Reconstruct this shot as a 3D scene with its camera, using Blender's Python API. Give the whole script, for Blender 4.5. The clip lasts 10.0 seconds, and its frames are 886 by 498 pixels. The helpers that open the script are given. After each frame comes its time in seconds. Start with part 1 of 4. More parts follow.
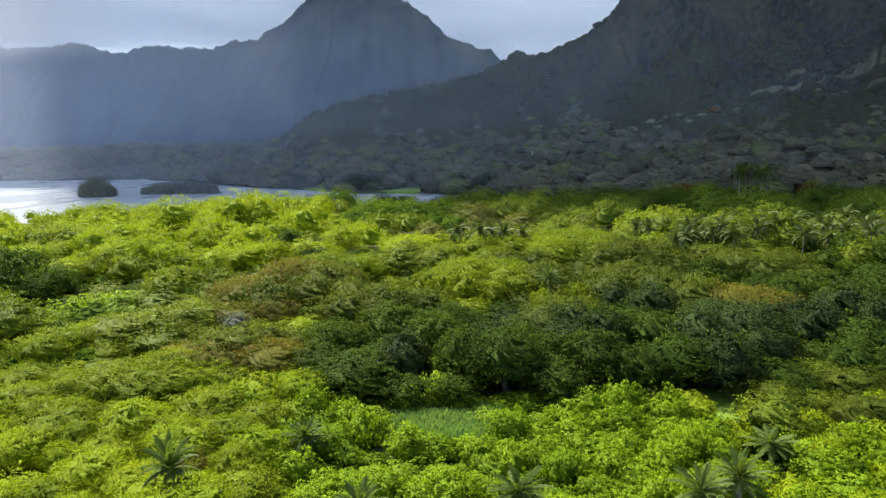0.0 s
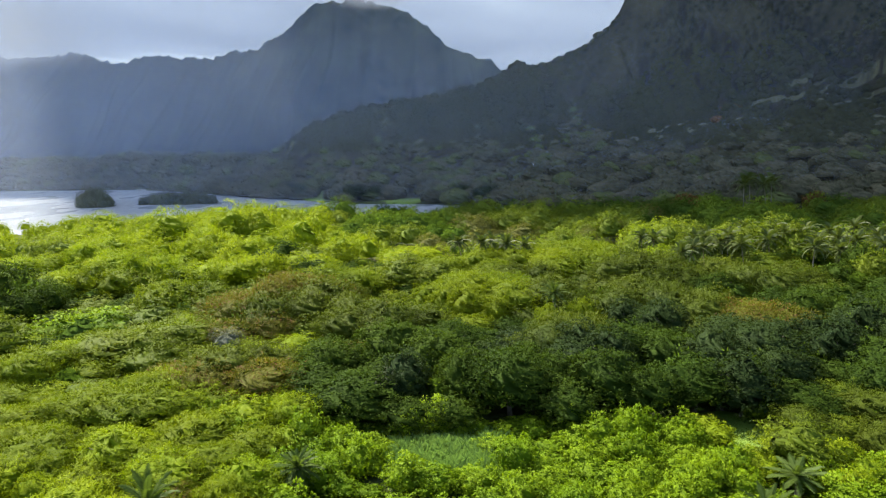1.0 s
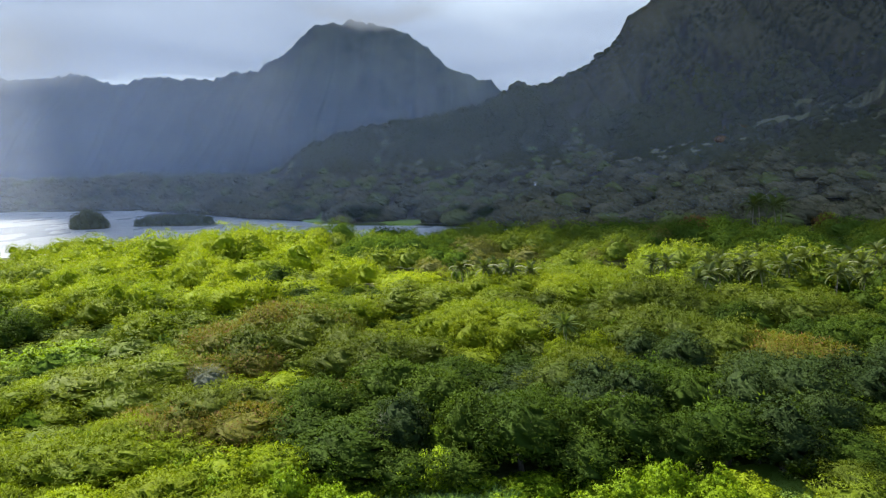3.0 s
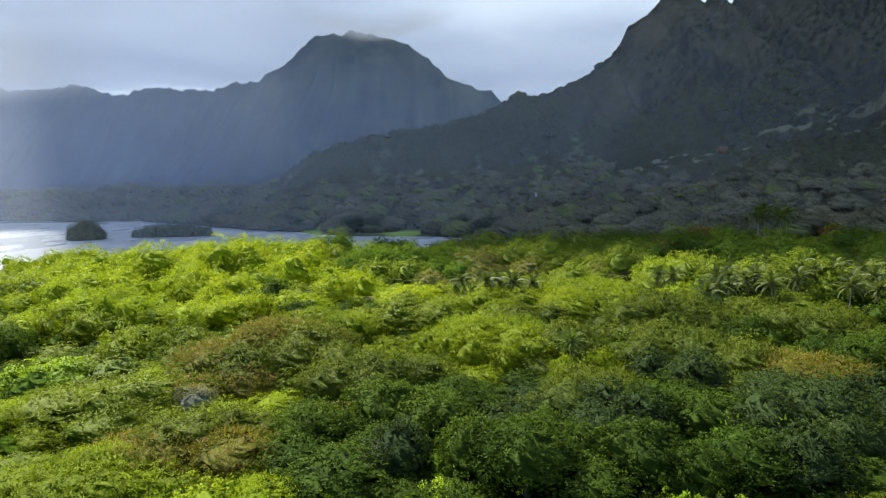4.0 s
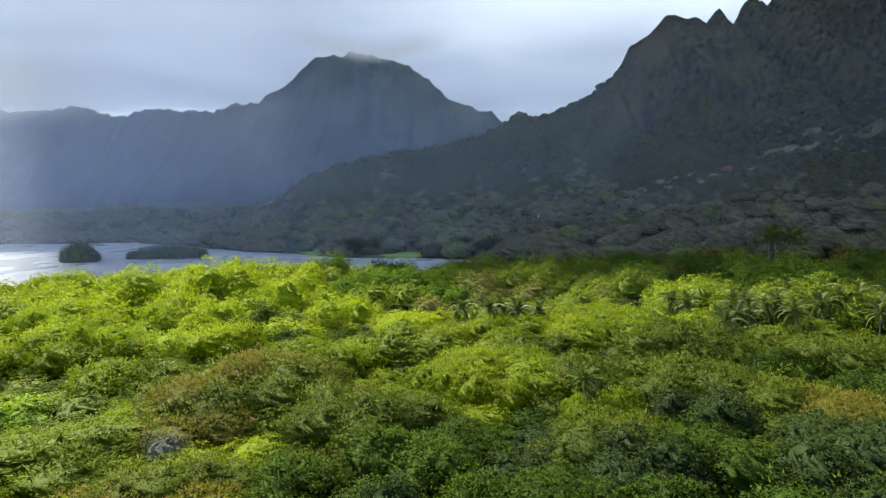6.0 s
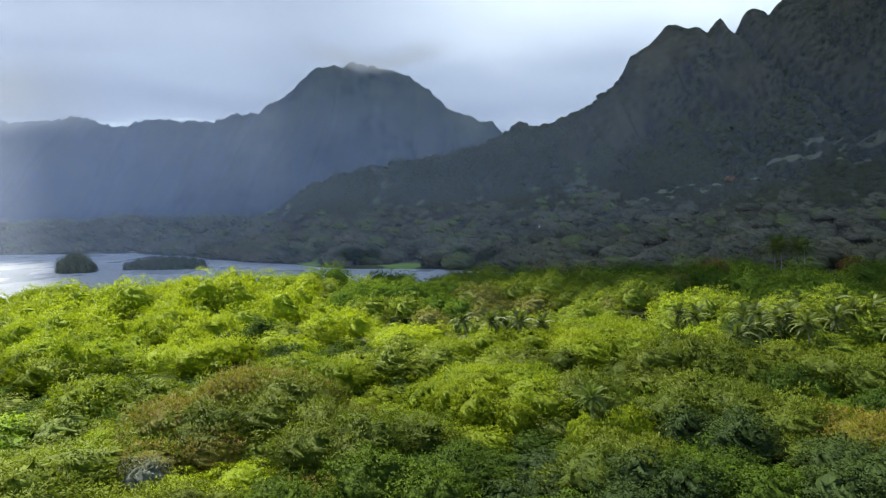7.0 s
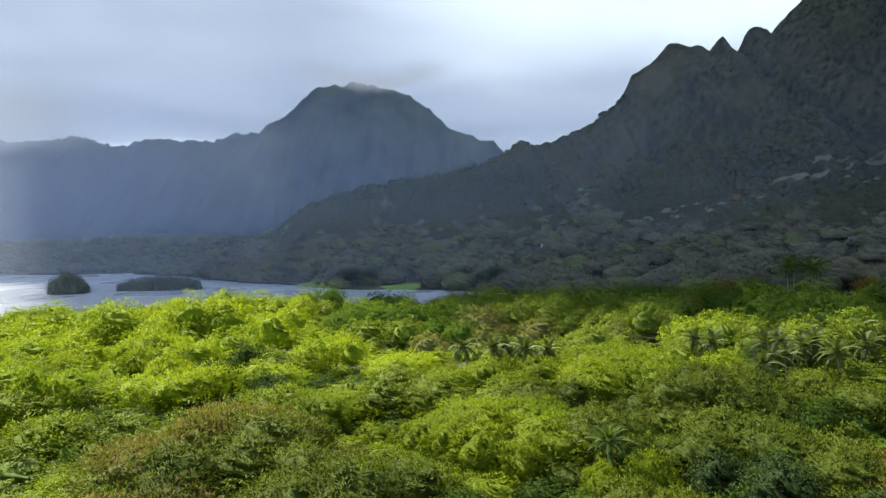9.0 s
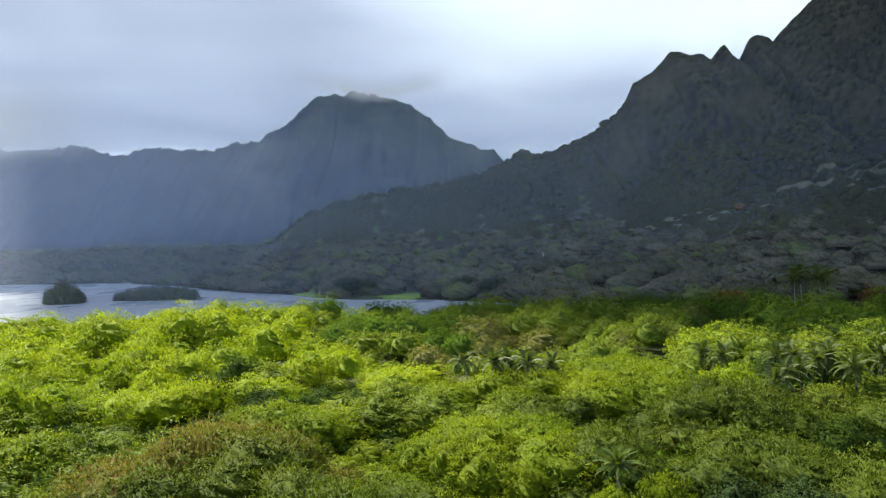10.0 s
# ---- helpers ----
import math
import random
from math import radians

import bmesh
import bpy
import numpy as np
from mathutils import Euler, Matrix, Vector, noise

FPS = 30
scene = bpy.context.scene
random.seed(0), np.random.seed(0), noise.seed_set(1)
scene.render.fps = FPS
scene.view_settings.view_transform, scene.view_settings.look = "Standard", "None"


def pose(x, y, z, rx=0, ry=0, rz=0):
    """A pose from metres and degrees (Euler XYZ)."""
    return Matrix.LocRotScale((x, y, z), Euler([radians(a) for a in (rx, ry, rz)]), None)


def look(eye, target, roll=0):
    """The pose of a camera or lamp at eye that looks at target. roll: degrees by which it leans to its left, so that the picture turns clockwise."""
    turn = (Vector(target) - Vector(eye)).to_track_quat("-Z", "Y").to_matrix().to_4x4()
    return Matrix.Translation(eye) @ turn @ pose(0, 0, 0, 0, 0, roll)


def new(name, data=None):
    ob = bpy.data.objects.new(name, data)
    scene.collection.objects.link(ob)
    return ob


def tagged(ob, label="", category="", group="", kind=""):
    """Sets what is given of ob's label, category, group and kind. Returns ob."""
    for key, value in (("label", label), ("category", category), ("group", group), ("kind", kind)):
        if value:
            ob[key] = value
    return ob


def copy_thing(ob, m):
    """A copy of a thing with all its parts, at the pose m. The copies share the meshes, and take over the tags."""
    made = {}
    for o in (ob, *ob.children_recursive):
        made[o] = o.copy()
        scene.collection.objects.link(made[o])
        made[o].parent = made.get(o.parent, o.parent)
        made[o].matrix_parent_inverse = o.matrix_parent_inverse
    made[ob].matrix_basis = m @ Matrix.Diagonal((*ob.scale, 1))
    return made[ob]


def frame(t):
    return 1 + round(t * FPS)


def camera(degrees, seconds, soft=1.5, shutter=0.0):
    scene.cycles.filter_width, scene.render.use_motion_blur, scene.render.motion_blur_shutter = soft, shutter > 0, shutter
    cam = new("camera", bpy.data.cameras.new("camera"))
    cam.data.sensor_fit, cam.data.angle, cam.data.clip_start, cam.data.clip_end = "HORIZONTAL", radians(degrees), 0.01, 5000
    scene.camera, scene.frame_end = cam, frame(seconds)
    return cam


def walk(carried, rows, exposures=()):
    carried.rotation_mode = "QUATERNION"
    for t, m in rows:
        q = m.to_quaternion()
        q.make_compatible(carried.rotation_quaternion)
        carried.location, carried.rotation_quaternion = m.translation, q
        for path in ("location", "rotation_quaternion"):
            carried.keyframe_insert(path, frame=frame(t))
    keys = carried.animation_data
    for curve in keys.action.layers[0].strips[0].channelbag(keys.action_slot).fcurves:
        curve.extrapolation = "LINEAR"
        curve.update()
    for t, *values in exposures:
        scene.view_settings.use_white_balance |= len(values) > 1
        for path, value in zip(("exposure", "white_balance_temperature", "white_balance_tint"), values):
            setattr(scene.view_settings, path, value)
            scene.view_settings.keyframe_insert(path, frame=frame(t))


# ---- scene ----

# ======== camera ========
cam = camera(66.4, 10.0, soft=1.2)
EYE = 36.0
ROWS = [  # seconds, x, y, z from the first eye, yaw, pitch, roll
    (0.0, 0.000, 0.000, 0.000, 0.000, -8.897, 0.901),
    (0.5, -0.099, 2.345, 0.031, -0.000, -8.489, 0.912),
    (1.0, -0.184, 4.706, 0.059, 0.001, -8.075, 0.923),
    (1.5, -0.256, 7.083, 0.084, 0.003, -7.654, 0.935),
    (2.0, -0.314, 9.477, 0.105, 0.007, -7.229, 0.946),
    (2.5, -0.358, 11.887, 0.123, 0.013, -6.799, 0.957),
    (4.0, -0.409, 19.215, 0.157, 0.039, -5.493, 0.990),
    (4.5, -0.399, 21.690, 0.162, 0.051, -5.055, 1.002),
    (5.0, -0.375, 24.182, 0.164, 0.064, -4.617, 1.013),
    (5.5, -0.337, 26.690, 0.162, 0.079, -4.181, 1.024),
    (7.0, -0.141, 34.313, 0.138, 0.134, -2.887, 1.057),
    (7.5, -0.048, 36.887, 0.123, 0.155, -2.463, 1.069),
    (8.0, 0.058, 39.477, 0.105, 0.178, -2.045, 1.080),
    (8.5, 0.178, 42.083, 0.084, 0.202, -1.634, 1.091),
    (9.0, 0.312, 44.706, 0.059, 0.228, -1.230, 1.102),
    (9.5, 0.459, 47.345, 0.031, 0.256, -0.834, 1.113),
    (10.0, 0.621, 50.000, 0.000, 0.285, -0.447, 1.125),
]
EXPOSURE = 1.62
walk(cam, [(t, pose(x, y, EYE + z, 90 + pitch, roll, yaw)) for t, x, y, z, yaw, pitch, roll in ROWS],
     [(0.0, EXPOSURE), (10.0, EXPOSURE)])

# ======== sky and sun ========
SUN_AZ, SUN_EL = -36.0, 52.0            # degrees left of +y, above the horizon
az, el = radians(SUN_AZ), radians(SUN_EL)
to_sun = Vector((math.sin(az) * math.cos(el), math.cos(az) * math.cos(el), math.sin(el)))
world = bpy.data.worlds.new("sky")
scene.world = world
world.use_nodes = True
wn = world.node_tree
wn.nodes.clear()
sky = wn.nodes.new("ShaderNodeTexSky")
sky.sky_type, sky.sun_disc = "NISHITA", False
sky.sun_elevation, sky.sun_rotation = el, az
sky.air_density, sky.dust_density = 1.0, 2.0
bg = wn.nodes.new("ShaderNodeBackground")
bg.inputs["Strength"].default_value = 0.14
wo = wn.nodes.new("ShaderNodeOutputWorld")
wn.links.new(sky.outputs[0], bg.inputs[0])
wn.links.new(bg.outputs[0], wo.inputs[0])

sun_data = bpy.data.lights.new("sun", "SUN")
sun_data.energy, sun_data.angle, sun_data.color = 5.0, radians(0.6), (1.0, 0.95, 0.82)
sun = new("sun", sun_data)
sun.matrix_world = look(to_sun * 900, (0, 0, 0))


# ======== materials ========
class Nodes:
    """A small helper round one material's node tree."""

    def __init__(self, name):
        self.mat = bpy.data.materials.new(name)
        self.mat.use_nodes = True
        self.tree = self.mat.node_tree
        self.tree.nodes.clear()
        self.out = self.tree.nodes.new("ShaderNodeOutputMaterial")

    def node(self, kind, **values):
        n = self.tree.nodes.new(kind)
        for k, v in values.items():
            setattr(n, k, v)
        return n

    def link(self, a, b):
        self.tree.links.new(a, b)

    def coords(self, scale=(1, 1, 1), space="Object"):
        if space == "World":
            src = self.node("ShaderNodeNewGeometry").outputs["Position"]
        else:
            src = self.node("ShaderNodeTexCoord").outputs[space]
        m = self.node("ShaderNodeMapping")
        m.inputs["Scale"].default_value = scale
        self.link(src, m.inputs["Vector"])
        return m.outputs[0]

    def noise(self, vec, scale, detail=4.0, rough=0.55, distort=0.0):
        n = self.node("ShaderNodeTexNoise")
        n.inputs["Scale"].default_value, n.inputs["Detail"].default_value = scale, detail
        n.inputs["Roughness"].default_value, n.inputs["Distortion"].default_value = rough, distort
        self.link(vec, n.inputs["Vector"])
        return n.outputs["Fac"]

    def ramp(self, fac, *stops):
        r = self.node("ShaderNodeValToRGB")
        e = r.color_ramp.elements
        while len(e) < len(stops):
            e.new(0.5)
        for i, (p, c) in enumerate(stops):
            e[i].position = p
            e[i].color = (*c, 1) if len(c) == 3 else c
        self.link(fac, r.inputs[0])
        return r.outputs[0]

    def mix(self, fac, a, b, blend="MIX"):
        m = self.node("ShaderNodeMix", data_type="RGBA", blend_type=blend)
        for sock, v in ((m.inputs[0], fac), (m.inputs[6], a), (m.inputs[7], b)):
            if isinstance(v, (int, float)):
                sock.default_value = v
            elif isinstance(v, tuple):
                sock.default_value = (*v, 1)
            else:
                self.link(v, sock)
        return m.outputs[2]

    def math(self, op, a, b=0.0):
        m = self.node("ShaderNodeMath", operation=op)
        for sock, v in ((m.inputs[0], a), (m.inputs[1], b)):
            if isinstance(v, (int, float)):
                sock.default_value = v
            else:
                self.link(v, sock)
        return m.outputs[0]

    def bump(self, height, strength, distance):
        b = self.node("ShaderNodeBump")
        b.inputs["Strength"].default_value, b.inputs["Distance"].default_value = strength, distance
        self.link(height, b.inputs["Height"])
        return b.outputs[0]

    def principled(self, color, rough=0.7, normal=None, spec=0.3):
        p = self.node("ShaderNodeBsdfPrincipled")
        for name, v in (("Base Color", color), ("Roughness", rough)):
            if isinstance(v, (int, float)):
                p.inputs[name].default_value = v
            elif isinstance(v, tuple):
                p.inputs[name].default_value = (*v, 1)
            else:
                self.link(v, p.inputs[name])
        p.inputs["Specular IOR Level"].default_value = spec
        if normal is not None:
            self.link(normal, p.inputs["Normal"])
        return p.outputs[0]

    def done(self, shader):
        self.link(shader, self.out.inputs[0])
        return self.mat


def leaf_material(name, dark, light, through_light=1.7, share=0.34, gloss=0.45, dead=None, world_scale=0.06, spec=0.05, vary=0.08, grain=0.0):
    """Foliage: colour varies by tree, by leaf and over some metres; light passes through the blades."""
    n = Nodes(name)
    per_tree = n.node("ShaderNodeObjectInfo").outputs["Random"]
    per_leaf = n.node("ShaderNodeNewGeometry").outputs["Random Per Island"]
    wide = n.noise(n.coords(space="World"), world_scale, 2.0)
    sprig = n.node("ShaderNodeAttribute", attribute_name="tone").outputs["Fac"]
    f = n.math("ADD", n.math("MULTIPLY", per_tree, 0.30), n.math("MULTIPLY", per_leaf, vary))
    f = n.math("ADD", f, n.math("MULTIPLY", sprig, 0.22))
    f = n.math("ADD", f, n.math("MULTIPLY", n.math("SUBTRACT", wide, 0.36), 0.9))
    f = n.math("ADD", f, n.math("MULTIPLY", n.math("SUBTRACT", n.noise(n.coords(space="World"), 1.6, 3.0, 0.7), 0.5), 0.6))
    f.node.use_clamp = True
    if grain:       # clumps within a crown that is seen from afar
        tuft = n.noise(n.coords(space="World"), grain, 4.0, 0.7)
        f = n.math("ADD", f, n.math("MULTIPLY", n.math("SUBTRACT", tuft, 0.5), 1.0))
        f.node.use_clamp = True
    col = n.mix(f, dark, light)
    if dead:
        col = n.mix(n.ramp(per_leaf, (0.80, (0, 0, 0)), (0.86, (1, 1, 1))), col, dead)
    surf = n.principled(col, gloss + 0.2, n.bump(tuft, 0.3, 0.5) if grain else None, spec=spec)
    tl = n.node("ShaderNodeBsdfTranslucent")
    n.link(n.mix(1.0, col, (through_light, through_light * 1.02, through_light * 0.42), "MULTIPLY"), tl.inputs["Color"])
    m = n.node("ShaderNodeMixShader")
    m.inputs[0].default_value = share
    n.link(surf, m.inputs[1])
    n.link(tl.outputs[0], m.inputs[2])
    return n.done(m.outputs[0])


def bark_material(name, a, b):
    n = Nodes(name)
    v = n.coords((1, 1, 0.25))
    g = n.noise(v, 9.0, 5.0, 0.65)
    col = n.ramp(g, (0.3, a), (0.7, b))
    return n.done(n.principled(col, 0.9, n.bump(g, 0.6, 0.03), 0.2))


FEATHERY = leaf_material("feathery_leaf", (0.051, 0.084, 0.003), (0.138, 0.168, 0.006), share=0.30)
OLIVE = leaf_material("olive_feathery_leaf", (0.027, 0.044, 0.004), (0.072, 0.091, 0.008), share=0.26)
LIME = leaf_material("lime_leaf", (0.088, 0.140, 0.004), (0.204, 0.240, 0.008))
BROAD = leaf_material("broad_leaf", (0.015, 0.031, 0.005), (0.048, 0.076, 0.008), gloss=0.45, share=0.25, spec=0.02)
DEEP = leaf_material("deep_green_leaf", (0.012, 0.023, 0.008), (0.032, 0.050, 0.013), share=0.22, gloss=0.42, spec=0.02)
VINE = leaf_material("vine_leaf", (0.062, 0.118, 0.004), (0.172, 0.240, 0.008), gloss=0.42, share=0.32)
SPRAY = leaf_material("spray_leaf", (0.044, 0.072, 0.005), (0.110, 0.136, 0.008), gloss=0.40, share=0.26)
BROWNISH = leaf_material("brownish_leaf", (0.052, 0.062, 0.007), (0.108, 0.102, 0.012), share=0.3, dead=(0.100, 0.050, 0.024))
REDDISH = leaf_material("reddish_leaf", (0.085, 0.045, 0.020), (0.16, 0.080, 0.030), share=0.3)
MANGROVE = leaf_material("mangrove_leaf", (0.040, 0.052, 0.022), (0.105, 0.114, 0.056), share=0.22, vary=0.3)
SILVER = leaf_material("silver_leaf", (0.055, 0.066, 0.048), (0.120, 0.130, 0.100), share=0.2)
PALM = leaf_material("palm_frond", (0.034, 0.052, 0.012), (0.096, 0.116, 0.030), share=0.22, gloss=0.30, spec=0.10)
DATE = leaf_material("date_frond", (0.044, 0.072, 0.014), (0.096, 0.128, 0.028), share=0.28, gloss=0.30)
FAR_LEAF = leaf_material("woodland_leaf", (0.038, 0.040, 0.023), (0.156, 0.140, 0.088), share=0.15, gloss=0.7, spec=0.0, world_scale=0.030, vary=0.30, grain=0.45, dead=(0.082, 0.096, 0.034))
BUFF_LEAF = leaf_material("buff_canopy_leaf", (0.060, 0.072, 0.016), (0.130, 0.128, 0.034), world_scale=0.022)
MID_LEAF = leaf_material("canopy_leaf", (0.045, 0.080, 0.010), (0.150, 0.185, 0.018), world_scale=0.022)
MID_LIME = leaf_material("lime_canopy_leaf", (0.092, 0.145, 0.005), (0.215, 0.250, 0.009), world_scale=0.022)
UNDER_SHADED_LEAF = leaf_material("shaded_undergrowth_leaf", (0.026, 0.050, 0.005), (0.064, 0.092, 0.009), share=0.25, spec=0.0)
MID_SHADED = leaf_material("shaded_canopy_leaf", (0.030, 0.062, 0.011), (0.092, 0.134, 0.018), spec=0.0, world_scale=0.022)
SLOPE_LEAF = leaf_material("slope_leaf", (0.015, 0.019, 0.009), (0.064, 0.064, 0.032), share=0.2, gloss=0.7, spec=0.0, world_scale=0.010, vary=0.22, grain=0.5)
REED = leaf_material("reed_blade", (0.085, 0.150, 0.050), (0.155, 0.230, 0.085), share=0.35)
BARK = bark_material("bark", (0.045, 0.036, 0.028), (0.120, 0.100, 0.080))
PALM_BARK = bark_material("palm_bark", (0.12, 0.10, 0.085), (0.27, 0.24, 0.20))
PALE_BARK = bark_material("bleached_wood", (0.40, 0.38, 0.33), (0.62, 0.60, 0.54))


def ground_material():
    n = Nodes("undergrowth_ground")
    v = n.coords(space="World")
    a, b = n.noise(v, 0.03, 4.0), n.noise(v, 0.9, 6.0)
    col = n.mix(b, (0.030, 0.040, 0.012), (0.070, 0.085, 0.026))
    col = n.mix(n.ramp(a, (0.55, (0, 0, 0)), (0.7, (1, 1, 1))), col, (0.075, 0.062, 0.034))
    return n.done(n.principled(col, 0.95, n.bump(b, 1.0, 0.4), 0.1))


def lawn_material():
    n = Nodes("mown_grass")
    v = n.coords(space="World")
    a, b = n.noise(v, 0.08, 4.0), n.noise(v, 3.0, 5.0)
    col = n.mix(a, (0.095, 0.165, 0.019), (0.160, 0.225, 0.032))
    col = n.mix(n.math("MULTIPLY", b, 0.35), col, (0.06, 0.11, 0.015))
    return n.done(n.principled(col, 0.85, n.bump(b, 0.6, 0.05), 0.15))


def water_material():
    n = Nodes("pond_water")
    v = n.coords((1.0, 0.55, 1.0), "World")
    small, wide = n.noise(v, 0.7, 5.0, 0.75), n.noise(v, 0.02, 3.0)
    h = n.math("ADD", small, n.math("MULTIPLY", wide, 0.5))
    rough = n.ramp(wide, (0.4, (0.24, 0.24, 0.24)), (0.6, (0.40, 0.40, 0.40)))
    p = n.node("ShaderNodeBsdfPrincipled")
    p.inputs["Base Color"].default_value = (0.300, 0.325, 0.350, 1)
    p.inputs["IOR"].default_value = 1.33
    n.link(rough, p.inputs["Roughness"])
    n.link(n.bump(h, 1.0, 2.4), p.inputs["Normal"])
    return n.done(p.outputs[0])


def slope_material(name, low, high, rock, grass, scale=1.0, streaks=(0.120, 0.116, 0.062)):
    """Scrub-covered mountain side: bush tufts, paler grass and bare rock on the steep faces."""
    n = Nodes(name)
    v = n.coords((scale, scale, scale), "World")
    tuft = n.noise(v, 0.16, 9.0, 0.72)
    wide = n.noise(v, 0.011, 4.0, 0.6)
    col = n.ramp(tuft, (0.36, low), (0.64, high))
    col = n.mix(n.ramp(wide, (0.50, (0, 0, 0)), (0.66, (0.7, 0.7, 0.7))), col, grass)
    up = n.node("ShaderNodeSeparateXYZ")
    n.link(n.node("ShaderNodeNewGeometry").outputs["Normal"], up.inputs[0])
    streak = n.noise(n.coords((scale, scale, scale * 0.12), "World"), 0.09, 6.0, 0.7)
    att = n.node("ShaderNodeAttribute")
    att.attribute_name = "grassy"
    fray = n.math("ADD", att.outputs["Fac"], n.math("MULTIPLY", n.math("SUBTRACT", tuft, 0.5), 1.1))
    col = n.mix(n.ramp(fray, (0.42, (0, 0, 0)), (0.62, (1, 1, 1))), col, streaks)
    steep = n.math("MULTIPLY", n.ramp(up.outputs[2], (0.25, (1, 1, 1)), (0.50, (0, 0, 0))), n.ramp(streak, (0.45, (0, 0, 0)), (0.62, (1, 1, 1))))
    col = n.mix(steep, col, rock)
    return n.done(n.principled(col, 0.95, n.bump(tuft, 1.0, 3.5), 0.05))


def cloud_material():
    """A layer of cloud: sunlight seeps through it, less where it is thick; its near rim thins out to nothing."""
    n = Nodes("cloud")
    v = n.coords((0.75, 0.75, 1.0), "World")
    big = n.noise(v, 0.0011, 3.0, 0.45, 0.3)
    fine = n.noise(v, 0.004, 4.0, 0.5, 0.6)
    f = n.math("ADD", n.math("MULTIPLY", big, 0.44), n.math("MULTIPLY", fine, 0.08))
    f = n.math("ADD", n.math("ADD", f, 0.24), n.math("MULTIPLY", n.node("ShaderNodeAttribute", attribute_name="thin").outputs["Fac"], 0.15))
    col = n.ramp(f, (0.36, (0.088, 0.110, 0.152)), (0.50, (0.130, 0.158, 0.206)), (0.67, (0.246, 0.290, 0.336)))
    tl, df = n.node("ShaderNodeBsdfTranslucent"), n.node("ShaderNodeBsdfDiffuse")
    n.link(col, tl.inputs[0])
    n.link(col, df.inputs[0])
    m = n.node("ShaderNodeMixShader")
    m.inputs[0].default_value = 0.25
    n.link(tl.outputs[0], m.inputs[1])
    n.link(df.outputs[0], m.inputs[2])
    rim = n.node("ShaderNodeAttribute", attribute_name="cover")
    tr = n.node("ShaderNodeBsdfTransparent")
    edge = n.ramp(n.math("ADD", rim.outputs["Fac"], n.math("MULTIPLY", n.math("SUBTRACT", fine, 0.5), 0.5)), (0.25, (0, 0, 0)), (0.75, (1, 1, 1)))
    m2 = n.node("ShaderNodeMixShader")
    n.link(edge, m2.inputs[0])
    n.link(tr.outputs[0], m2.inputs[1])
    n.link(m.outputs[0], m2.inputs[2])
    return n.done(m2.outputs[0])


def veil_material(name, tint, glow=0.0):
    """A sheet that stands in for distance haze: mostly clear, it scatters a little of the light that passes. With glow,
    a backdrop cloud.
    """
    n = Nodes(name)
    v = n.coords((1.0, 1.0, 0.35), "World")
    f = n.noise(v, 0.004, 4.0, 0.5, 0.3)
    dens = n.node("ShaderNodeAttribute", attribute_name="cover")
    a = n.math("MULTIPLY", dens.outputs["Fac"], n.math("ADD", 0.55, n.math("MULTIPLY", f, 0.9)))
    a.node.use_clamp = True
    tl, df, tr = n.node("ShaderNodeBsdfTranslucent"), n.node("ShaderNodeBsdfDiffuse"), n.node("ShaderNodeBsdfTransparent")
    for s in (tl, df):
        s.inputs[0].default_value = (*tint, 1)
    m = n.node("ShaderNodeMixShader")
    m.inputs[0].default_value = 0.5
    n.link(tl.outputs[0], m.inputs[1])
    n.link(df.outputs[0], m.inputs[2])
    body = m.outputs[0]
    if glow:        # part of the sky's backdrop: emission stands in for light scattered in the cloud
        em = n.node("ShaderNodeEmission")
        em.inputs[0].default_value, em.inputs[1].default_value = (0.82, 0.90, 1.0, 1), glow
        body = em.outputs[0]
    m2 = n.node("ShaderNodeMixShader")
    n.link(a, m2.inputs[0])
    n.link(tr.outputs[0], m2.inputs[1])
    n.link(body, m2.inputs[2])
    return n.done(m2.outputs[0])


GROUND, LAWN, WATER = ground_material(), lawn_material(), water_material()
NEAR_SLOPE = slope_material("scrub_slope", (0.008, 0.010, 0.006), (0.066, 0.062, 0.034), (0.026, 0.023, 0.020), (0.068, 0.062, 0.033))
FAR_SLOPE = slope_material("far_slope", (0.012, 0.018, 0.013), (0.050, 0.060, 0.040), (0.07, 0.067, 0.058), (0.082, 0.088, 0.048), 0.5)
_n = Nodes("weathered_rock")
_v = _n.coords(space="World")
_g = _n.noise(_v, 0.5, 6.0, 0.7)
ROCK = _n.done(_n.principled(_n.ramp(_g, (0.35, (0.040, 0.041, 0.030)), (0.65, (0.120, 0.114, 0.088))), 0.9, _n.bump(_g, 1.0, 1.0), 0.15))
FAR_HAZE = veil_material("far_haze", (0.50, 0.63, 0.94))
CREST_CLOUD = veil_material("crest_cloud", (0.70, 0.78, 0.95), 0.165)
CLOUD, HAZE, LOW_CLOUD = cloud_material(), veil_material("mist", (0.60, 0.70, 0.90)), veil_material("low_cloud", (0.80, 0.86, 0.97), 0.165)


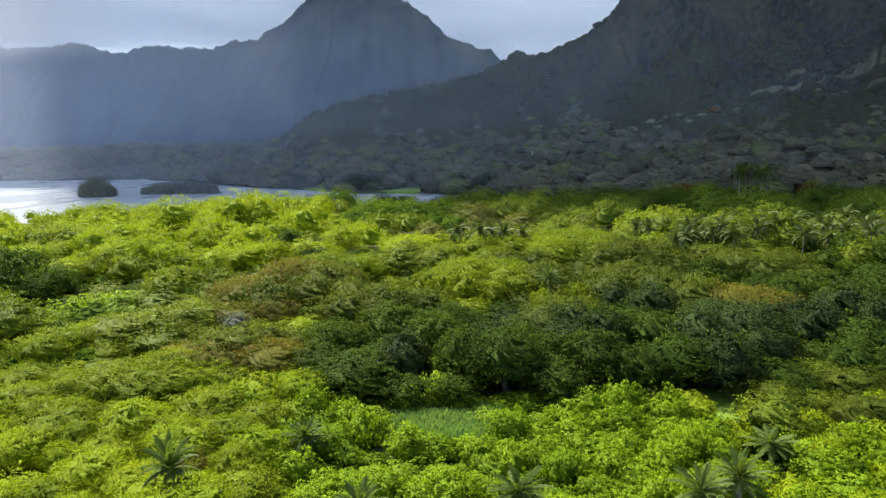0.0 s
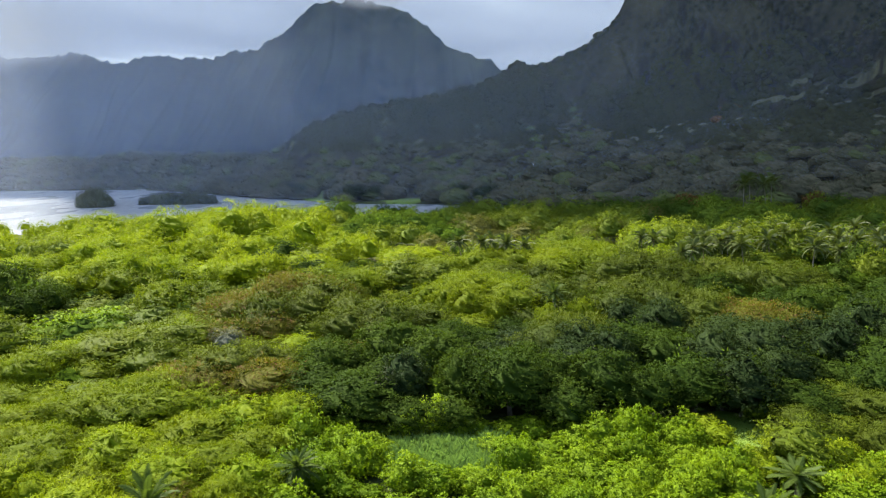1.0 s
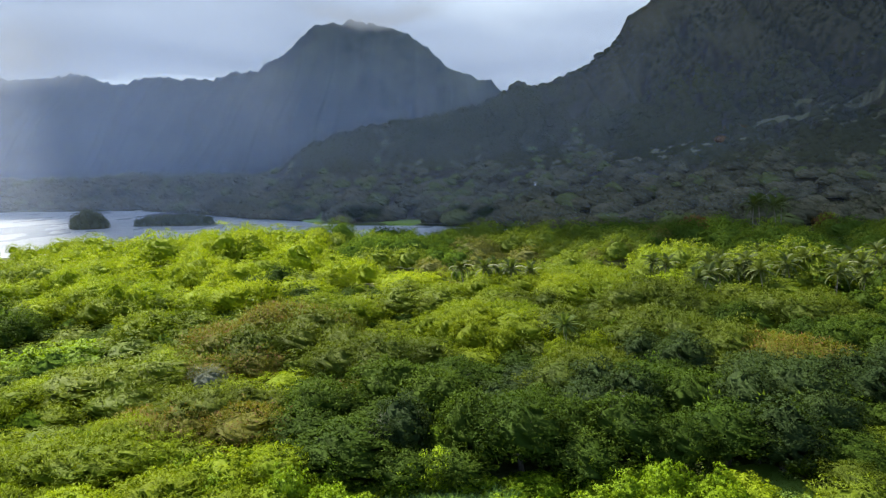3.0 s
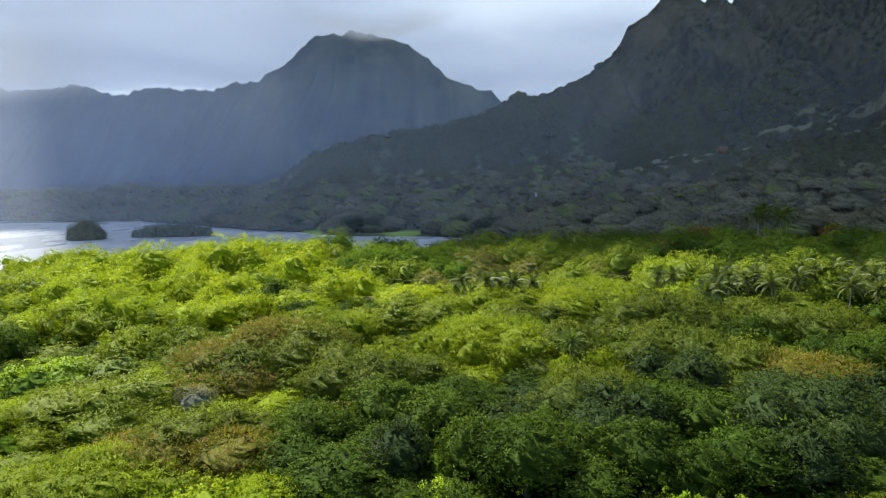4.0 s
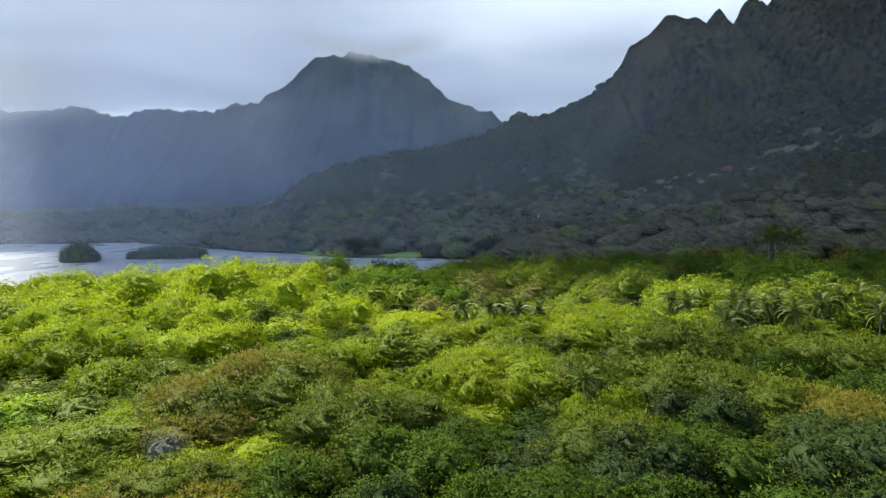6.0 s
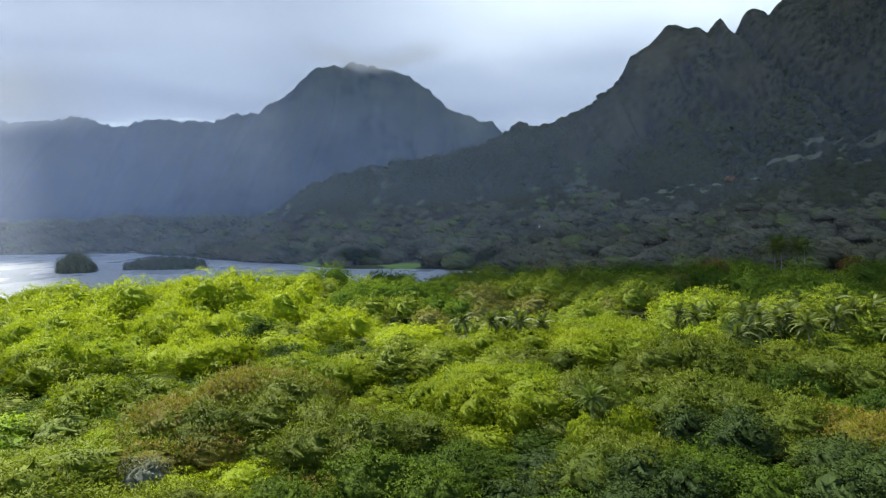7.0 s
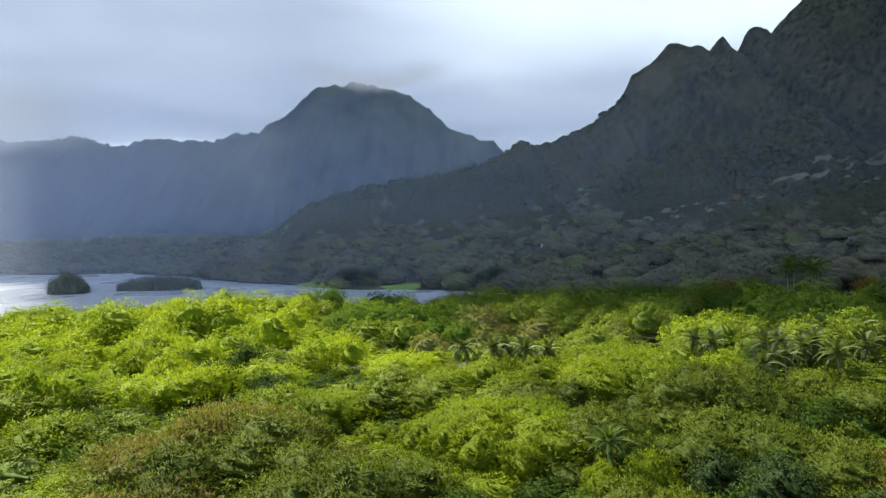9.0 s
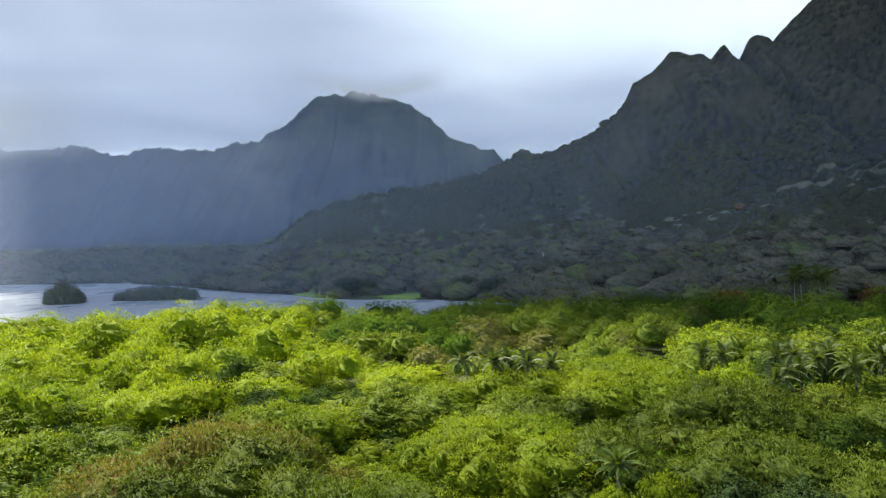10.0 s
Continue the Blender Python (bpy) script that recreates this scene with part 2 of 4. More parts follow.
# ======== mesh helpers ========
def mesh_of(name, verts, faces, mat, smooth=False, normals=None, tone=None):
    """A mesh from arrays: verts (n, 3), faces (m, 3 or 4); tone: the shade of green of each vertex's sprig."""
    verts, faces = np.asarray(verts, np.float32), np.asarray(faces, np.int32)
    me = bpy.data.meshes.new(name)
    k = faces.shape[1]
    me.vertices.add(len(verts))
    me.vertices.foreach_set("co", verts.ravel())
    me.loops.add(faces.size)
    me.loops.foreach_set("vertex_index", faces.ravel())
    me.polygons.add(len(faces))
    me.polygons.foreach_set("loop_start", np.arange(len(faces), dtype=np.int32) * k)
    me.polygons.foreach_set("loop_total", np.full(len(faces), k, np.int32))
    me.polygons.foreach_set("use_smooth", np.full(len(faces), smooth, bool))
    me.materials.append(mat)
    me.update()
    me.validate()
    if normals is not None:
        me.normals_split_custom_set_from_vertices(np.asarray(normals, np.float32))
    if tone is not None:
        me.attributes.new("tone", "FLOAT", "POINT").data.foreach_set("value", np.asarray(tone, np.float32))
    return me


def part(name, me, parent, label=""):
    ob = new(name, me)
    ob.parent = parent
    return tagged(ob, label)


def joined(pieces):
    """Several (verts, faces) as one."""
    vs, fs, at = [], [], 0
    for v, f in pieces:
        vs.append(v)
        fs.append(f + at)
        at += len(v)
    return np.concatenate(vs), np.concatenate(fs)


def grid_faces(nu, nv):
    i = np.arange((nu - 1) * (nv - 1))
    a = (i // (nv - 1)) * nv + i % (nv - 1)
    return np.stack([a, a + nv, a + nv + 1, a + 1], 1)


def smooth_step(a, b, x):
    t = np.clip((x - a) / (b - a), 0, 1)
    return t * t * (3 - 2 * t)


def wave_noise(x, y, scale, seed, octaves=4):
    """Smooth value noise on arrays, about -1 to 1."""
    rng = np.random.RandomState(seed)
    total, amp, norm = 0.0, 1.0, 0.0
    table = rng.rand(64, 64)
    for o in range(octaves):
        u, v = x / scale + 17.3 * o + 3000, y / scale + 9.1 * o + 3000
        i, j = np.floor(u).astype(int), np.floor(v).astype(int)
        fu, fv = u - i, v - j
        fu, fv = fu * fu * (3 - 2 * fu), fv * fv * (3 - 2 * fv)
        g = lambda a, b: table[a % 64, b % 64]
        n = (g(i, j) * (1 - fu) + g(i + 1, j) * fu) * (1 - fv) + (g(i, j + 1) * (1 - fu) + g(i + 1, j + 1) * fu) * fv
        total, norm, amp, scale = total + amp * (n * 2 - 1), norm + amp, amp * 0.5, scale * 0.5
    return total / norm


def unit(v):
    return v / np.maximum(np.linalg.norm(v, axis=-1, keepdims=True), 1e-6)


def leaf_blades(p, axis, normal, length, width):
    """Slender triangular blades at the points p. Their faces look along normal."""
    axis = unit(axis)
    side = unit(np.cross(normal, axis))
    l, w = length[:, None], width[:, None]
    i = np.arange(len(p))
    v = np.stack([p - axis * l * 0.4 - side * w * 0.5, p + axis * l * 0.6, p - axis * l * 0.4 + side * w * 0.5], 1).reshape(-1, 3)
    f = np.stack([3 * i, 3 * i + 2, 3 * i + 1], 1)
    a, b, c = v[f[:, 0]], v[f[:, 1]], v[f[:, 2]]
    wrong = (np.cross(b - a, c - a) * normal).sum(1) < 0
    f[wrong] = f[wrong][:, ::-1]
    return v, f


def bulge(D, C, r2):
    """How far the outermost of the balls reaches along each direction D from the origin, and which ball that is."""
    along = D @ C.T
    q = along * along - (C * C).sum(1) + r2
    reach = np.where(q > 0, along + np.sqrt(np.maximum(q, 0)), 0.0)
    k = reach.argmax(1)
    return np.maximum(reach[np.arange(len(D)), k], 0.30), k


def vertex_normals(v, f):
    n = np.zeros_like(v)
    fn = np.cross(v[f[:, 1]] - v[f[:, 0]], v[f[:, 2]] - v[f[:, 0]])
    for i in range(3):
        np.add.at(n, f[:, i], fn)
    return unit(n)


def crown_shape(seed, R, z0, z1, lobes=10, clumps=170, leaves=28, clump=0.7, length=0.3, width=0.08, up=0.5, ragged=0.10, rough=0.35, flat=0.8,
                core=0.76, rings=10, spokes=22, low=118, splay=0.7, crumple=0.10):
    """A crown of lobes that carry ragged clumps of fine blades round a lumpy inner mass.
    Gives verts, faces, shading normals and each vertex's tone."""
    rng = np.random.RandomState(seed)
    h = (z1 - z0) * 0.56
    scale, mid = np.array([R, R, h]), np.array([0, 0, z1 - h])
    cut = math.cos(radians(low))

    def spread(n, jitter):
        i = np.arange(n) + 0.5
        z = np.clip(1 - (1 - cut) * i / n + rng.normal(size=n) * jitter, -0.98, 1)
        a = i * 2.39996 + rng.normal(size=n) * jitter * 4
        w = np.sqrt(1 - z * z)
        return np.stack([w * np.cos(a), w * np.sin(a), z], 1)

    lr = rng.uniform(0.36, 0.56, lobes)
    lc = spread(lobes, 0.12) * (0.98 - lr * rng.uniform(0.9, 1.35, lobes))[:, None]
    # inner mass
    th, ph = np.meshgrid(np.linspace(0.03, radians(low + 6), rings), np.arange(spokes) * 2 * math.pi / spokes, indexing="ij")
    ph = ph + th * 0.7
    D = np.stack([np.sin(th) * np.cos(ph), np.sin(th) * np.sin(ph), np.cos(th)], -1).reshape(-1, 3)
    r, k = bulge(D, lc, lr * lr)
    r = r * core * (1 + crumple * rng.normal(size=len(r)))
    v = D * r[:, None] * scale + mid
    f = []
    for i in range(rings - 1):
        for j in range(spokes):
            a, b = i * spokes + j, i * spokes + (j + 1) % spokes
            f += [[a, a + spokes, b + spokes], [a, b + spokes, b]]
    f = np.array(f)
    pieces, normals, tones = [(v, f)], [unit(vertex_normals(v, f) + 0.5 * rng.normal(size=v.shape))], [rng.rand(len(v)) * 0.4]
    # clumps of blades
    d = spread(clumps, 0.05)
    r, k = bulge(d, lc, lr * lr)
    e = unit((d * r[:, None] - lc[k]) / scale * R)
    c = d * (r * (1 + ragged * (rng.normal(size=clumps) - 0.35)))[:, None] * scale + mid
    size = clump * np.exp(rng.normal(size=clumps) * 0.28)
    shade = np.clip(rng.normal(size=clumps) * 0.28 + 0.5, 0, 1)
    n = clumps * leaves
    k = np.repeat(np.arange(clumps), leaves)
    q = unit(rng.normal(size=(n, 3)) + e[k] * 0.6 + [0, 0, 0.2])
    p = c[k] + q * (size[k] * np.cbrt(rng.uniform(0.2, 1.1, n)))[:, None] * [1, 1, flat]
    axis = q * 0.6 + rng.normal(size=(n, 3)) * splay + e[k] * 0.3 + [0, 0, up]
    face = unit(q * 0.6 + e[k] * 0.5 + rng.normal(size=(n, 3)) * 0.6 + [0, 0, 0.3])
    s = rng.uniform(0.6, 1.4, n)
    v, f = leaf_blades(p, axis, face, length * s, width * s)
    pieces.append((v, f))
    normals.append(np.repeat(unit(q * 0.55 + e[k] * 0.45 + d[k] * 0.3 + rng.normal(size=(n, 3)) * rough), 3, 0))
    tones.append(np.repeat(shade[k], 3))
    return (*joined(pieces), np.concatenate(normals), np.concatenate(tones))


def tube(points, radii, sides=6):
    """A tapered tube along points."""
    pts = np.asarray(points, float)
    v, n = [], len(pts)
    for i, (p, r) in enumerate(zip(pts, radii)):
        t = unit(pts[min(i + 1, n - 1)] - pts[max(i - 1, 0)])
        a = unit(np.cross(t, [0.31, 0.87, 0.12]))
        b = np.cross(t, a)
        ang = np.arange(sides) * 2 * math.pi / sides
        v.append(p + r * (np.cos(ang)[:, None] * a + np.sin(ang)[:, None] * b))
    f = []
    for i in range(n - 1):
        for s in range(sides):
            a, b = i * sides + s, i * sides + (s + 1) % sides
            f += [[a, b, b + sides], [a, b + sides, a + sides]]
    return np.concatenate(v), np.array(f)


def trunk_shape(seed, height, radius, spread, limbs=4):
    rng = np.random.RandomState(seed)
    fork = height * rng.uniform(0.3, 0.42)
    lean = rng.normal(size=2) * 0.05 * height
    pieces = [tube([(0, 0, -0.4), (lean[0] * 0.4, lean[1] * 0.4, fork * 0.5), (lean[0], lean[1], fork)], [radius * 1.35, radius, radius * 0.8])]
    for i in range(limbs):
        a = i * 2 * math.pi / limbs + rng.uniform(-0.4, 0.4)
        out = np.array([math.cos(a), math.sin(a), 0])
        b = np.array([lean[0], lean[1], fork])
        pieces.append(tube([b - [0, 0, 0.1], b + out * spread * 0.3 + [0, 0, (height - fork) * 0.4],
                            b + out * spread * 0.62 + [0, 0, (height - fork) * rng.uniform(0.62, 0.8)]], [radius * 0.6, radius * 0.42, radius * 0.12], 5))
    return joined(pieces)


# ======== the lie of the land ========
LAKE = [(-1300, 800), (-491, 792), (-361, 781), (-272, 714), (-215, 648), (-168, 594), (-123, 558), (-95, 525), (-72, 501), (-33, 492),
        (-11, 487), (24, 458), (48, 440), (42, 415), (20, 385), (-10, 364), (-60, 364), (-110, 360), (-140, 342), (-176, 326), (-320, 312), (-600, 300), (-1300, 290)]


def lake_depth(x, y):
    """Signed distance to the pond's shore, positive inside."""
    d, inside = np.full(np.shape(x), 1e9), np.zeros(np.shape(x), bool)
    for (x0, y0), (x1, y1) in zip(LAKE, LAKE[1:] + LAKE[:1]):
        ex, ey = x1 - x0, y1 - y0
        t = np.clip(((x - x0) * ex + (y - y0) * ey) / (ex * ex + ey * ey), 0, 1)
        d = np.minimum(d, np.hypot(x - x0 - t * ex, y - y0 - t * ey))
        cross = (y0 > y) != (y1 > y)
        with np.errstate(divide="ignore", invalid="ignore"):
            xs = x0 + (y - y0) * ex / (ey if ey else 1e-9)
        inside ^= cross & (x < xs)
    return np.where(inside, d, -d)


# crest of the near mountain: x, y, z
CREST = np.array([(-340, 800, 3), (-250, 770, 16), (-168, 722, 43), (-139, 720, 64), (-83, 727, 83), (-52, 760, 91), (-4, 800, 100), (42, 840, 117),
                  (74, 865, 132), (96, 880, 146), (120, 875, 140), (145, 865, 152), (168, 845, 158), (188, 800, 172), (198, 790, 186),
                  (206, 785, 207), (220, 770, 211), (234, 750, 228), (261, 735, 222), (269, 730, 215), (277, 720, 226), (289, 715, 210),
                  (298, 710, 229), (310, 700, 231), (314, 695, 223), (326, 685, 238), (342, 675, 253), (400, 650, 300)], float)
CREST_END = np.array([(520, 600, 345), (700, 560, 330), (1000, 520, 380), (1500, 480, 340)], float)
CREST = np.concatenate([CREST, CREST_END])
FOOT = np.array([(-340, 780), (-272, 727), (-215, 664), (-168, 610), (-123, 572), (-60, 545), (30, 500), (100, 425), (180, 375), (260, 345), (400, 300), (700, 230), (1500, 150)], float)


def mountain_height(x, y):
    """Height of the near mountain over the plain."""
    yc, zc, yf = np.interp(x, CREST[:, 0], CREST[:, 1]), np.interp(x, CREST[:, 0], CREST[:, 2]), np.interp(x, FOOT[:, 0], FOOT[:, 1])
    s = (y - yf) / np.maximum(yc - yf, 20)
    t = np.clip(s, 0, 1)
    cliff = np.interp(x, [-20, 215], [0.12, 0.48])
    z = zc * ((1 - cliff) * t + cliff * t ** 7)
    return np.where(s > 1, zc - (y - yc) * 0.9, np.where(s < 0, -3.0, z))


def ground_height(x, y):
    d = lake_depth(x, y)
    z = 1.3 + 0.5 * wave_noise(x, y, 40, 3, 2)
    z = z + smooth_step(480, 860, y) * (30 + 9 * wave_noise(x, y, 130, 6, 2)) * smooth_step(-8, -90, d)
    return z + (-2.6 - z) * smooth_step(-5, 5, d)


def land_height(x, y):
    return np.maximum(ground_height(x, y), mountain_height(x, y))


def build_ground():
    xs = np.concatenate([np.linspace(-4600, -760, 24), np.arange(-740, 520, 9.0), np.linspace(540, 4600, 24)])
    ys = np.concatenate([np.linspace(-2500, -60, 18), np.arange(-40, 900, 9.0), np.linspace(930, 4800, 22)])
    X, Y = np.meshgrid(xs, ys, indexing="ij")
    v = np.stack([X, Y, ground_height(X, Y)], -1).reshape(-1, 3)
    tagged(new("ground", mesh_of("ground", v, grid_faces(len(xs), len(ys)), GROUND, True)), "flat coastal plain of dark soil and undergrowth", "ground", kind="structure")


def build_water():
    xs, ys = np.linspace(-1250, 60, 40), np.linspace(318, 802, 20)
    X, Y = np.meshgrid(xs, ys, indexing="ij")
    v = np.stack([X, Y, X * 0], -1).reshape(-1, 3)
    tagged(new("water", mesh_of("water", v, grid_faces(40, 20), WATER, True)), "wind-rippled grey pond glittering in the sun", "pond", kind="structure")


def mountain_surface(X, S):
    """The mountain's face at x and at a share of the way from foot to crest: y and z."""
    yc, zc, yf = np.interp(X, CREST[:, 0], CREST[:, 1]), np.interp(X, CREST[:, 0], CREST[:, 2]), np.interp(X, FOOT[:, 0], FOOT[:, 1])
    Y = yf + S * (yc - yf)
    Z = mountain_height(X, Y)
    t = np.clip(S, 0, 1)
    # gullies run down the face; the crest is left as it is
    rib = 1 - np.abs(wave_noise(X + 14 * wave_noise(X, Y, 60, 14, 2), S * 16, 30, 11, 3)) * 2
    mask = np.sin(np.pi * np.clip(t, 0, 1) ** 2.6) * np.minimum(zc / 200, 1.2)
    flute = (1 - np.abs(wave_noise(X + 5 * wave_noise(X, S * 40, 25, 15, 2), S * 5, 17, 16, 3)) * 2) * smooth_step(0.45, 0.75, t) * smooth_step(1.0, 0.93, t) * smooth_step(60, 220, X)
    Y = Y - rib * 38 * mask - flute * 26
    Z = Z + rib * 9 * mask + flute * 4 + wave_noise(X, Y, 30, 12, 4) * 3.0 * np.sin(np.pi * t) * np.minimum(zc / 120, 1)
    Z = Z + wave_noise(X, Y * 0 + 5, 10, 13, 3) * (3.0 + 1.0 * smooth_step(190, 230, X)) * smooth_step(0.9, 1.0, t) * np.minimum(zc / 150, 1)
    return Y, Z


def grassy(X, S):
    """Pale grassy streaks that climb aslant over the middle of the face."""
    band = wave_noise(X * 0.14, S * 330 - X * 0.18, 9, 17, 3)
    patchy = wave_noise(X, S * 260, 80, 18, 2)
    return smooth_step(0.20, 0.48, band + 0.40 * patchy) * smooth_step(0.12, 0.22, S) * smooth_step(0.76, 0.6, S) * smooth_step(60, 170, X)


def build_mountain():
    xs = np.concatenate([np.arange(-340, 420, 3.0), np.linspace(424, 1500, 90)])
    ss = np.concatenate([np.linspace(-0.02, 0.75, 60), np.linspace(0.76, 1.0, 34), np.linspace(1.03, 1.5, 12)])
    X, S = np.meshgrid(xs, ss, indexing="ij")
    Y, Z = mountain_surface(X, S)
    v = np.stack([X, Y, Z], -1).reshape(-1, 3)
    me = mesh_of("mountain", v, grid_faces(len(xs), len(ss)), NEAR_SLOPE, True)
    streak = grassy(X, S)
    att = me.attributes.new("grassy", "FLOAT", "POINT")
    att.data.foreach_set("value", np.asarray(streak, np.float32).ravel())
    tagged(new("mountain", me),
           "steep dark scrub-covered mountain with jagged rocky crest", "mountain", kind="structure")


RANGE = np.array([(-1500, 215), (-1100, 195), (-900, 214), (-778, 207), (-723, 201), (-668, 196), (-608, 204), (-539, 193), (-483, 196), (-440, 198), (-378, 194), (-354, 201),
                  (-299, 209), (-280, 222), (-262, 228), (-234, 249), (-206, 277), (-132, 284), (-86, 276), (-46, 254), (-23, 244), (4, 212), (40, 194),
                  (59, 192), (100, 170), (180, 140), (320, 110)], float)


RANGE = np.stack([RANGE[:, 0] * 1.091, 36 + (RANGE[:, 1] - 36) * 1.091], 1)


def build_far_range():
    xs = np.arange(-1620, 345, 4.0)
    ss = np.concatenate([np.linspace(0, 1, 64), np.linspace(1.04, 1.6, 10)])
    X, S = np.meshgrid(xs, ss, indexing="ij")
    zc = np.interp(X, RANGE[:, 0], RANGE[:, 1])
    yf = 930 + 40 * wave_noise(X, X * 0, 300, 21, 2)
    Y = yf + S * (1250 - yf)
    t = np.clip(S, 0, 1)
    Z = zc * np.where(S > 1, 1 - (S - 1) * 1.2, 0.42 * t + 0.58 * t ** 2.4)
    rib = 1 - np.abs(wave_noise(X + 30 * wave_noise(X, Y, 150, 24, 2), S * 18, 80, 22, 4)) * 2.2
    mask = np.sin(np.pi * t ** 1.25)
    Y = Y - rib * 70 * mask
    Z = Z + rib * 16 * mask + wave_noise(X, Y, 28, 23, 4) * 3 * mask
    Z = Z + (wave_noise(X, X * 0, 22, 25, 4) * 9.0 + np.abs(wave_noise(X, X * 0, 9, 26, 2)) * 7.0) * smooth_step(0.93, 1.0, t)
    v = np.stack([X, Y, Z], -1).reshape(-1, 3)
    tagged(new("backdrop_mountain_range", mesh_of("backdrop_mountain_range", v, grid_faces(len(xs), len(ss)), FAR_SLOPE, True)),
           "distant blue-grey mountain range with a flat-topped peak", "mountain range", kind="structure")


def sheet(name, X, Y, Z, cover, mat, label, category):
    v = np.stack([X, Y, Z], -1).reshape(-1, 3)
    me = mesh_of(name, v, grid_faces(*X.shape), mat, True)
    att = me.attributes.new("cover", "FLOAT", "POINT")
    att.data.foreach_set("value", np.asarray(cover, np.float32).ravel())
    return tagged(new(name, me), label, category, kind="structure")


def build_clouds():
    xs, ys = np.concatenate([np.linspace(-4400, -620, 40), np.linspace(-600, 300, 91), np.linspace(330, 4400, 40)]), np.concatenate([np.linspace(420, 760, 60), np.linspace(770, 1000, 10), np.linspace(1040, 4700, 60)])
    X, Y = np.meshgrid(xs, ys, indexing="ij")
    Z = 430 + 22 * wave_noise(X, Y, 420, 31, 3)
    rim = 632 + 255 * smooth_step(-370, -585, X) - 106 * smooth_step(-262, -185, X) - 26 * smooth_step(-150, -95, X) + 14 * wave_noise(X, Y * 0, 160, 32, 3)
    soft = 42 + 70 * smooth_step(-300, -420, X) + 44 * smooth_step(-230, -180, X)
    thin = 0.31 * smooth_step(-360, -500, X) * smooth_step(480, 620, Y)     # a thin, broken stretch over the pond
    cover = np.maximum(smooth_step(-soft, soft, Y - rim), thin)
    layer = sheet("cloud_layer", X, Y, Z, cover, CLOUD, "low grey-white cloud layer over the mountains", "cloud")
    # where the layer is thin and lets more light through: overhead to the east, and far off to the west
    u = X / Y
    thin = -0.50 + 1.08 * smooth_step(-0.26, 0.10, u) * smooth_step(1900, 1150, Y) + 0.45 * smooth_step(-0.42, -0.62, u) * smooth_step(1700, 1200, Y)
    thin = thin + 0.75 * smooth_step(2300, 3000, Y) * smooth_step(-0.10, -0.28, u) + 0.50 * smooth_step(-0.04, 0.12, u) * smooth_step(1500, 2200, Y)
    layer.data.attributes.new("thin", "FLOAT", "POINT").data.foreach_set("value", np.asarray(thin, np.float32).ravel())


def build_veils():
    # upright see-through sheets, one behind another, stand in for haze over distance
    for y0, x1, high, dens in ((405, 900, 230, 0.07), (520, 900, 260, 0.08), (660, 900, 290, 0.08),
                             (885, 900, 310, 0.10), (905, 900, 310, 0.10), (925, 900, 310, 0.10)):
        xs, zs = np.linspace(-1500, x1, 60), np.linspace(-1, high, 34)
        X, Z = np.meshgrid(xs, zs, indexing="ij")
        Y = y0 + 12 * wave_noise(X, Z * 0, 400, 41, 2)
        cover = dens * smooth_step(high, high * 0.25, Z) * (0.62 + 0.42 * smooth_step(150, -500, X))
        sheet("mist_veil", X, Y, Z, cover, HAZE if y0 < 800 else FAR_HAZE, "thin bluish sheet standing in for haze over the valley", "mist")
    # cloud that hides the western end of the far crest
    xs, zs = np.linspace(-1600, -380, 100), np.linspace(150, 380, 40)
    X, Z = np.meshgrid(xs, zs, indexing="ij")
    west = smooth_step(-520, -720, X + 40 * wave_noise(X, Z, 90, 45, 3))
    cover = 0.92 * west * smooth_step(172, 232, Z + 16 * wave_noise(X, Z, 70, 46, 3)) * smooth_step(340, 235, Z)
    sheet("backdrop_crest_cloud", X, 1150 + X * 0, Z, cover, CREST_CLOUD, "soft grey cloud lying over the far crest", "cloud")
    # cloud resting on the flat summit
    xs, zs = np.linspace(-330, 120, 80), np.linspace(235, 400, 50)
    X, Z = np.meshgrid(xs, zs, indexing="ij")
    up = Z - 293 - 0.0016 * (X + 115) ** 2 + 9 * wave_noise(X, Z, 45, 43, 3)
    cover = 0.62 * smooth_step(-12, 10, up) * smooth_step(46, 4, up) * np.exp(-((X + 125) / 115) ** 4)
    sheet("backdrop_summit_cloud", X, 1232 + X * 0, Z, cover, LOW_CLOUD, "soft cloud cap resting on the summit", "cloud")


build_ground()
build_water()
build_mountain()
build_far_range()
build_clouds()
build_veils()


# ======== woods ========
DATE_PALMS = [(-25.5, 58.5, 5.6), (6.3, 55.5, 4.2), (22, 55.5, 4.2), (26.5, 57.5, 4.4), (-7.4, 54, 4.0), (34.6, 68, 2.6), (-15.5, 69.5, 3.4), (20.3, 128.8, 8.6)]


DOMES = []
GROVES = [      # kind, x, y, radius, height of the top
    ("feathery", 8, 145, 13, 11), ("olive", 21, 139, 9, 10.5), ("olive", 40, 135, 11, 11), ("olive", 47, 125, 10, 10.5), ("brown", 53, 119, 9, 10),
    ("olive", 22, 113, 7, 9.5), ("brown", -31, 139, 12, 10.5), ("brown", -36, 126, 8, 9), ("brown", -31, 99, 8, 8.5), ("olive", -13, 124, 9, 10),
    ("broad", -5, 108, 8, 9.5), ("feathery", -82, 172, 14, 11), ("vine", -69, 132, 9, 8), ("spray", -56, 143, 9, 9), ("deep", 40, 95, 9, 11),
    ("deep", 21, 103, 6, 9.5), ("deep", -30, 176, 5, 9.5), ("broad", 32, 108, 8, 9.5), ("deep", 49, 107, 8, 10.5), ("deep", 36, 122, 7, 10), ("broad", 20, 90, 8, 9), ("broad", 6, 92, 8, 9), ("broad", -7, 92, 8, 8.5),
    ("spray", 80, 175, 10, 9)]
